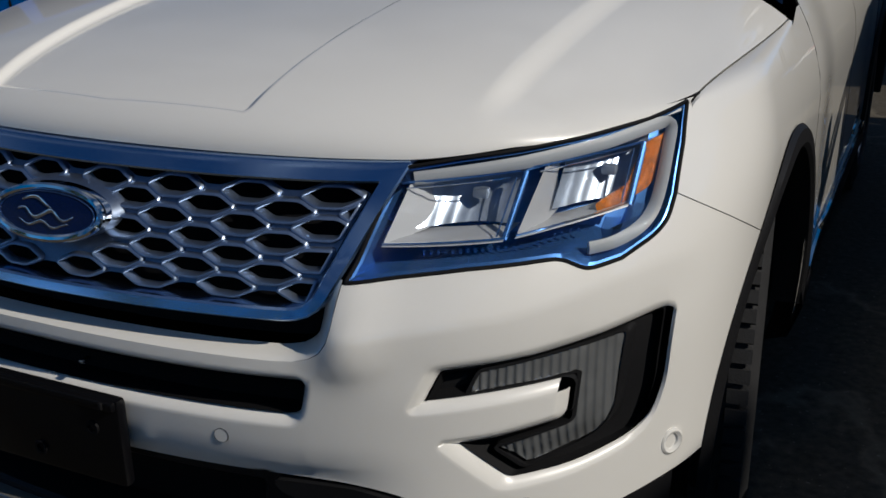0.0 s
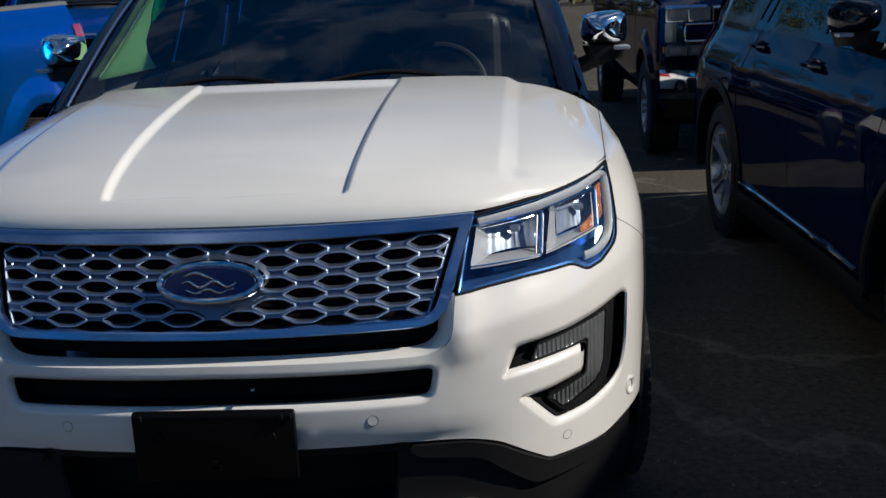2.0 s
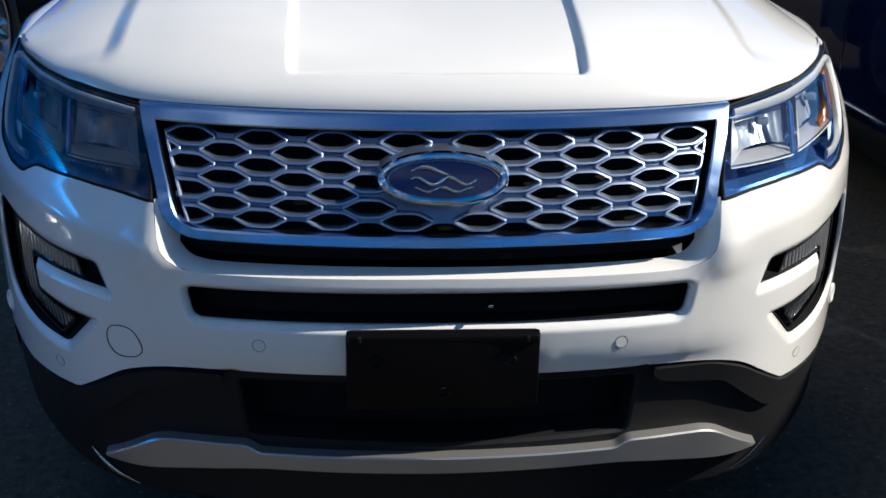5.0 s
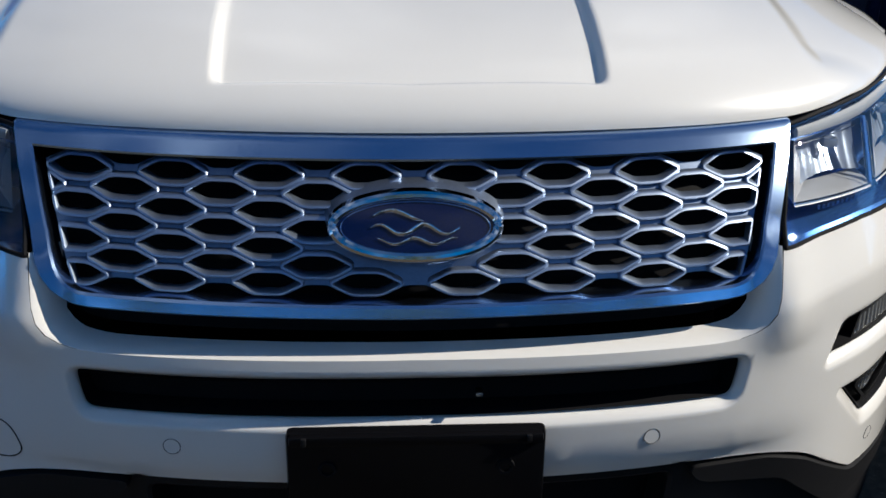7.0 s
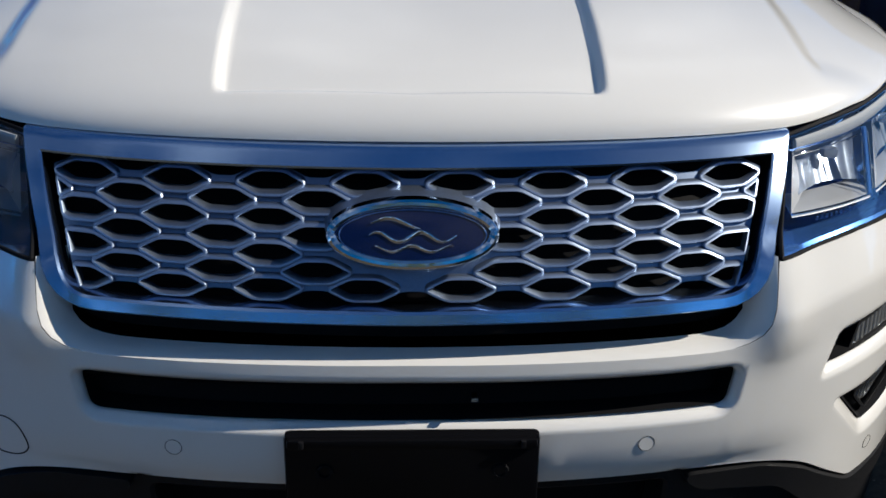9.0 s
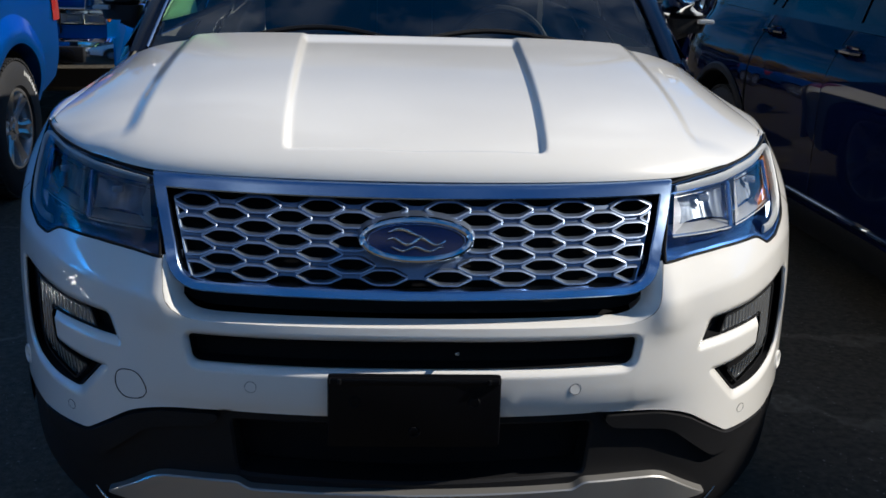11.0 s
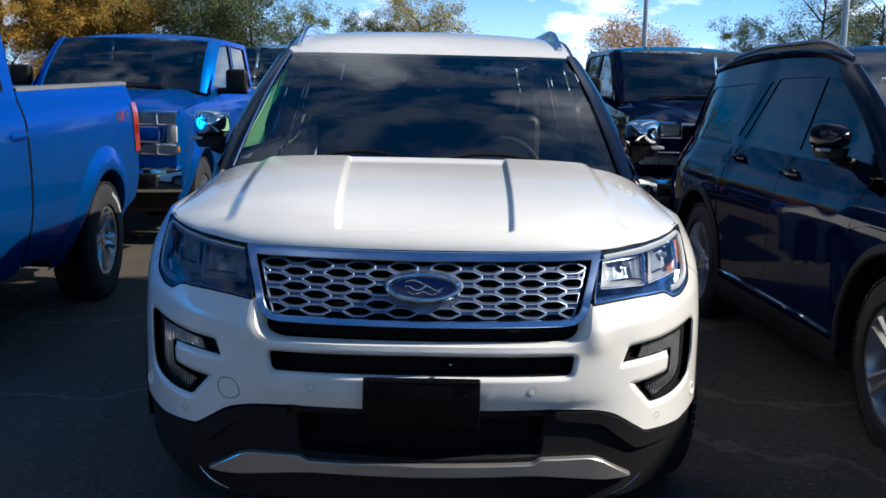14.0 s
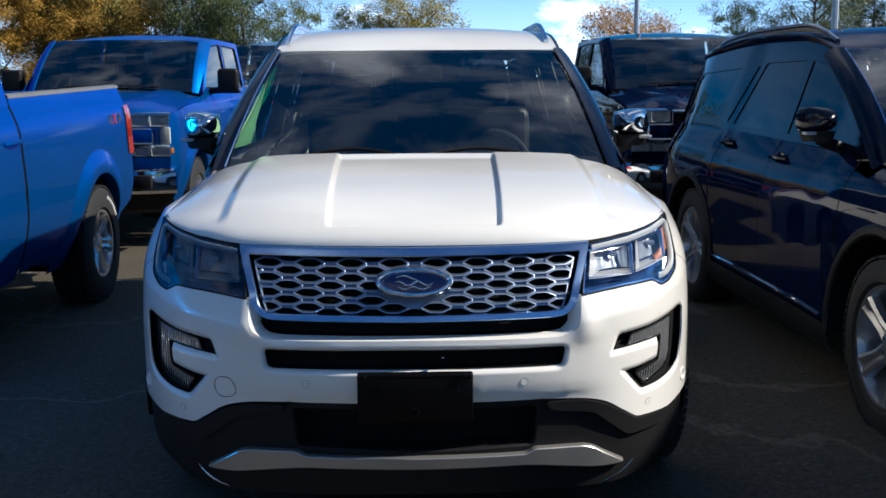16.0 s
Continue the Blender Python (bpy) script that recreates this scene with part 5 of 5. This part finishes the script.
    part("rear_window", loft([[Vector((a * (pickup_side(2, z).x - 0.03), rear - 0.05 * max(0, z - 1.44), z)) for a in np.linspace(-1, 1, 15)] for z in (1.50, 1.7, 2.04)]), PRIVACY, car)
    part("tailgate", box((0, length - 0.03, 1.10), (1.70, 0.06, 0.70), 0.015), paint, car)
    part("rear_bumper", box((0, length + 0.06, 0.62), (1.8, 0.16, 0.16), 0.03), CHROME, car)
    part("bed_floor", box((0, (bed_at + length) / 2, 0.84), (1.62, length - bed_at - 0.06, 0.04)), PLASTIC, car)
    part("chassis", join(box((0, length / 2 + 0.1, 0.48), (1.2, length - 0.8, 0.16), 0.03)), DARK, car)
    part("cabin", join(box((0, 2.5, 0.75), (1.75, 1.8, 0.5), 0.05), loft([[Vector((x, y, z)) for x in (-0.8, 0, 0.8)] for y, z in ((1.6, 1.38), (2.0, 1.40), (2.1, 1.1))])), CABIN, car)
    for x in (-0.4, 0.4):
        seat = part("front_seat", box((x, 2.75, 1.25), (0.52, 0.16, 0.62), 0.06), SEAT, car)
        part("headrest", box((x, 2.78, 1.66), (0.28, 0.11, 0.18), 0.04), SEAT, seat)
    lean = Matrix.Translation((0, rear_axle, 1.0)) @ Matrix.Rotation(radians(rake), 4, "X") @ Matrix.Translation((0, -rear_axle, -1.0))
    for ob in car.children:
        if ob.type == "MESH":
            ob.matrix_basis = lean @ ob.matrix_basis
    return car


# ---- ground ----
ASPHALT = material("worn_asphalt", (0.078, 0.068, 0.053), 0.92, spec=0.10, grain=0.30, grain_scale=38, bump=0.5, bump_scale=120, stain=0.14, stain_scale=0.6)
gn, gl = ASPHALT.node_tree.nodes, ASPHALT.node_tree.links
g_bsdf = gn["Principled BSDF"]
g_under = g_bsdf.inputs["Base Color"].links[0].from_socket
g_co = gn.new("ShaderNodeTexCoord")
g_veil = []
for scale, detail, low, high, ridge in ((0.55, 7.0, 0.0, 0.010, True), (70.0, 2.0, 0.69, 0.74, False), (1.1, 8.0, 0.60, 0.72, False)):
    tex, step = gn.new("ShaderNodeTexNoise"), gn.new("ShaderNodeMapRange")
    tex.inputs["Scale"].default_value, tex.inputs["Detail"].default_value = scale, detail
    gl.new(g_co.outputs["Object"], tex.inputs["Vector"])
    value = tex.outputs["Fac"]
    if ridge:
        off, dist = gn.new("ShaderNodeMath"), gn.new("ShaderNodeMath")
        off.operation, dist.operation = "SUBTRACT", "ABSOLUTE"
        off.inputs[1].default_value = 0.5
        gl.new(value, off.inputs[0])
        gl.new(off.outputs["Value"], dist.inputs[0])
        value = dist.outputs["Value"]
    step.inputs["From Min"].default_value, step.inputs["From Max"].default_value = low, high
    step.inputs["To Min"].default_value, step.inputs["To Max"].default_value = (0.32, 0.0) if ridge else (0.0, 0.6)
    gl.new(value, step.inputs["Value"])
    g_veil.append(step.outputs["Result"])
for k, (veil, tone) in enumerate(zip(g_veil, ((0.27, 0.24, 0.18), (0.33, 0.31, 0.27), (0.07, 0.066, 0.058)))):
    mix = gn.new("ShaderNodeMix")
    mix.data_type = "RGBA"
    mix.inputs["B"].default_value = (*tone, 1)
    gl.new(veil, mix.inputs["Factor"])
    gl.new(g_under, mix.inputs["A"])
    g_under = mix.outputs["Result"]
gl.new(g_under, g_bsdf.inputs["Base Color"])
gpts = [-4000, -400, -60, -15, -8, -4, -2, 0, 2, 4, 8, 15, 60, 400, 4000]
ground = part("ground", loft([[(x, y, 0.012 * math.sin(x * 0.4) * math.cos(y * 0.3) if max(abs(x), abs(y)) < 20 else 0.0) for x in gpts] for y in gpts]), ASPHALT, None, "sunlit tan grey asphalt of the parking lot", kind="structure")
ground["category"] = "ground"

# Block added out of view to throw shade on the ground at the right front.
SIDING = material("beige_siding", (0.42, 0.40, 0.36), 0.7, grain=0.06, grain_scale=12, stain=0.1, stain_scale=0.8, bump=0.2, bump_scale=40)
shade_block = join(box((9.6, -3.06, 2.45), (5.0, 6.78, 4.9), 0.02), box((9.6, -3.06, 4.95), (5.1, 6.82, 0.14), 0.02))
tagged(part("added_shade_wall", shade_block, SIDING, None, "plain beige block out of view, added to shade the ground"), category="wall", kind="structure")

# ---- vehicles ----
white_suv = build_suv("white_suv", "pearl white sport utility vehicle with a satin chrome grille", WHITE, pose(0, 0, 0), CHROME)
black_suv = build_suv("black_suv", "glossy black sport utility vehicle parked beside the white one", BLACK, pose(2.98, 0.20, 0, 0, 0, 2.0), PILLAR)
blue_near = build_pickup("blue_pickup", "bright blue pickup with a red tail lamp and white-marked tyres", BLUE, pose(-3.25, -0.68, 0), mark=True, length=5.78, bed_at=3.56, rake=1.3)
blue_far = build_pickup("blue_pickup", "bright blue crew cab pickup parked in the second row", BLUE, pose(-3.17, 6.10, 0), length=6.2, rear_axle=5.2, bed_at=4.25)
black_far = build_pickup("black_pickup", "black crew cab pickup parked in the second row", BLACK, pose(2.84, 6.20, 0), length=6.2, rear_axle=5.2, bed_at=4.35)
grey_far = build_pickup("dark_pickup", "dark grey-blue pickup parked in a third row", NAVY, pose(-2.45, 13.2, 0) @ Matrix.Diagonal((1.10, 1.10, 1.10, 1)), length=5.9, bed_at=4.05)

# ---- trees and lamp posts round the lot ----
BARK = material("bark", (0.10, 0.08, 0.06), 0.9, grain=0.3, grain_scale=6, bump=0.6, bump_scale=12, stain=0.2)


def leaf_material(name, color, warm):
    m = bpy.data.materials.new(name)
    m.use_nodes = True
    n, l = m.node_tree.nodes, m.node_tree.links
    b = n["Principled BSDF"]
    b.inputs["Roughness"].default_value = 0.6
    geo, ramp = n.new("ShaderNodeNewGeometry"), n.new("ShaderNodeValToRGB")
    e = ramp.color_ramp.elements
    e[0].color = (*[c * 0.55 for c in color], 1)
    e[1].color = (*warm, 1)
    mid = e.new(0.55)
    mid.color = (*color, 1)
    l.new(geo.outputs["Random Per Island"], ramp.inputs["Fac"])
    l.new(ramp.outputs["Color"], b.inputs["Base Color"])
    return m


def build_tree(name, label, seed, height, spread, leaves, clumps, per, leaf, m):
    rng = random.Random(seed)
    tree = thing(name, m, label, "tree", "trees round the lot")
    limbs, tips = [], []
    top = height * 0.72
    bend = rng.uniform(-0.3, 0.3)
    stem = [Vector((bend * (q**2), 0.2 * math.sin(q * 3), top * q)) for q in np.linspace(0, 1, 7)]
    limbs.append(tube(stem, [0.17 - 0.13 * q for q in np.linspace(0, 1, 7)], 7, False, 1.0, (1, 0, 0)))
    for k in range(15):
        q = 0.28 + 0.72 * (k + rng.random()) / 15
        base = stem[min(5, int(q * 6))].lerp(stem[min(6, int(q * 6) + 1)], q * 6 % 1)
        a = k * 2.4 + rng.uniform(-0.4, 0.4)
        r = spread * (0.45 + 0.55 * math.sin(math.pi * min(1, 0.25 + 0.75 * (1 - q) + 0.1))) * rng.uniform(0.7, 1.1)
        end = base + Vector((r * math.cos(a), r * math.sin(a), height * rng.uniform(0.08, 0.26)))
        mid = base.lerp(end, 0.5) + Vector((0, 0, -0.15))
        limbs.append(tube([base, mid, end], [0.06, 0.04, 0.012], 5, False, 1.0, (1, 0, 0)))
        tips += [end, base.lerp(end, 0.72), mid.lerp(end, 0.3)]
    tips.append(stem[-1] + Vector((0, 0, height * 0.2)))
    part("trunk", join(*limbs), BARK, tree)
    pts, faces = [], []
    for k in range(clumps):
        c = tips[k % len(tips)] + Vector((rng.gauss(0, 0.45), rng.gauss(0, 0.45), rng.gauss(0, 0.40)))
        size = rng.uniform(0.45, 1.0)
        for _ in range(per):
            d = Vector((rng.gauss(0, 1), rng.gauss(0, 1), rng.gauss(0, 0.8))) * size * 0.45
            p, u = c + d, Vector((rng.gauss(0, 1), rng.gauss(0, 1), rng.gauss(0, 1))).normalized()
            w = u.orthogonal().normalized()
            h = leaf * rng.uniform(0.6, 1.3)
            i = len(pts)
            pts += [p - u * h, p + w * h * 0.45, p + u * h, p - w * h * 0.45]
            faces.append((i, i + 1, i + 2, i + 3))
    me = bpy.data.meshes.new("crown")
    me.from_pydata(pts, [], faces)
    me.materials.append(leaves)
    crown = new("crown", me)
    crown.parent = tree
    return tree


GREEN = leaf_material("green_leaves", (0.115, 0.165, 0.035), (0.27, 0.26, 0.06))
DEEP = leaf_material("dark_green_leaves", (0.065, 0.105, 0.035), (0.15, 0.18, 0.05))
GOLD = leaf_material("golden_leaves", (0.38, 0.23, 0.03), (0.55, 0.28, 0.03))
RUST = leaf_material("rust_leaves", (0.33, 0.18, 0.06), (0.42, 0.22, 0.07))
OLIVE = leaf_material("olive_leaves", (0.23, 0.20, 0.04), (0.38, 0.28, 0.05))
FORMS = [("tall green tree with a loose crown", 3, 11.0, 2.6, GREEN, 150), ("dark green tree with an open crown", 5, 11.5, 2.3, DEEP, 105),
         ("golden autumn tree with dense leaves", 7, 10.5, 3.0, GOLD, 175), ("rust brown autumn tree with a round crown", 11, 6.0, 2.2, RUST, 110),
         ("olive yellow tree with a broad crown", 13, 8.0, 2.4, OLIVE, 140)]
BESIDE = ((2, -29.0, 56, 300, 1.0), (2, -26.0, 53, 210, 1.0), (2, -23.2, 55, 40, 1.05), (4, -21.4, 60, 10, 1.1), (2, -20.6, 56, 120, 0.8),
          (4, -19.2, 58, 75, 1.1), (2, -17.6, 57, 15, 0.8), (4, -16.2, 59, 90, 1.0), (1, -13.4, 57, 0, 1.0), (1, -11.6, 60, 130, 0.95), (1, -10.0, 56, 200, 0.85),
          (0, -7.8, 60, 150, 0.62), (0, -4.5, 60, 250, 0.95), (0, -2.5, 62, 20, 0.88), (4, -0.6, 61, 33, 0.93), (0, 1.7, 62, 190, 0.58),
          (3, 12.7, 62, 0, 1.10), (0, 15.3, 64, 60, 0.46), (1, 16.6, 66, 110, 0.45), (0, 18.3, 58, 300, 0.95), (1, 21.8, 56, 20, 0.95), (0, 24.2, 59, 70, 1.0), (1, 26.8, 60, 160, 0.9), (4, 29.5, 58, 230, 1.0))
# AROUND stands out of view, for reflections and a darker horizon.
AROUND = ((0, -34, 40, 15, 1.1), (1, -38, 28, 75, 1.1), (2, -40, 15, 140, 1.0), (4, -41, 2, 200, 1.1), (0, -40, -12, 260, 1.1), (1, -33, -26, 320, 1.1),
          (0, -22, -36, 20, 1.2), (4, -15, -40, 110, 1.1), (2, -8, -42, 170, 1.0), (0, -1, -40, 240, 1.15), (1, 4, -43, 300, 1.2), (4, 9, -41, 30, 1.1), (0, 15, -40, 85, 1.1), (1, 22, -37, 145, 1.2))
for places, per, leaf in ((BESIDE, 210, 0.066), (AROUND, 70, 0.13)):
    grown_first = {}
    for k, x, y, turn, size in places:
        at = pose(x, y, -0.3, 0, 0, turn) @ Matrix.Diagonal((size, size, size, 1))
        if k in grown_first:
            copy_thing(grown_first[k], at)
        else:
            label, seed, height, spread, leaves, clumps = FORMS[k]
            grown_first[k] = build_tree("tree", label, seed, height, spread, leaves, clumps, per, leaf, at)
# Scrub ring added below the sight line to darken what glossy paint reflects.
HEDGE = leaf_material("hedge_leaves", (0.07, 0.08, 0.025), (0.19, 0.14, 0.03))
rng = random.Random(4)
pts, faces = [], []
for k in range(26000):
    a, r = rng.uniform(0, 2 * math.pi), rng.uniform(66, 72)
    top = 2.5 + 0.5 * math.sin(a * 23) + 0.4 * math.sin(a * 61 + 1)
    p, u = Vector((r * math.sin(a), r * math.cos(a), rng.uniform(0, 1) ** 0.8 * top)), Vector((rng.gauss(0, 1), rng.gauss(0, 1), rng.gauss(0, 1))).normalized()
    w, h = u.orthogonal().normalized(), rng.uniform(0.25, 0.50)
    i = len(pts)
    pts += [p - u * h, p + w * h * 0.5, p + u * h, p - w * h * 0.5]
    faces.append((i, i + 1, i + 2, i + 3))
me = bpy.data.meshes.new("reflected_hedgerow")
me.from_pydata(pts, [], faces)
me.materials.append(HEDGE)
tagged(new("reflected_hedgerow", me), "low olive scrub ring round the lot, added to darken reflections", "scrub", kind="stuff")

POLE = material("galvanised_pole", (0.45, 0.46, 0.47), 0.45, 0.7, stain=0.1)


def build_lamp_post(m):
    post = thing("lamp_post", m, "tall grey galvanised lamp post", "lamp post", "lamp posts")
    part("pole", tube([(0, 0, 0), (0, 0, 5), (0, 0, 9.5)], [0.11, 0.10, 0.085], 10, False, 1.0, (1, 0, 0)), POLE, post)
    part("base", box((0, 0, 0.25), (0.5, 0.5, 0.5), 0.03), ASPHALT, post)
    part("arm", tube([(0, 0, 9.4), (0.5, 0, 9.55), (0.9, 0, 9.55)], 0.04, 8, False, 1.0, (0, 1, 0)), POLE, post)
    part("lamp_head", box((1.1, 0, 9.53), (0.6, 0.35, 0.14), 0.04), POLE, post)
    return post


post = build_lamp_post(pose(8.62, 40, 0))
copy_thing(post, pose(12.26, 28.5, 0, 0, 0, 180))
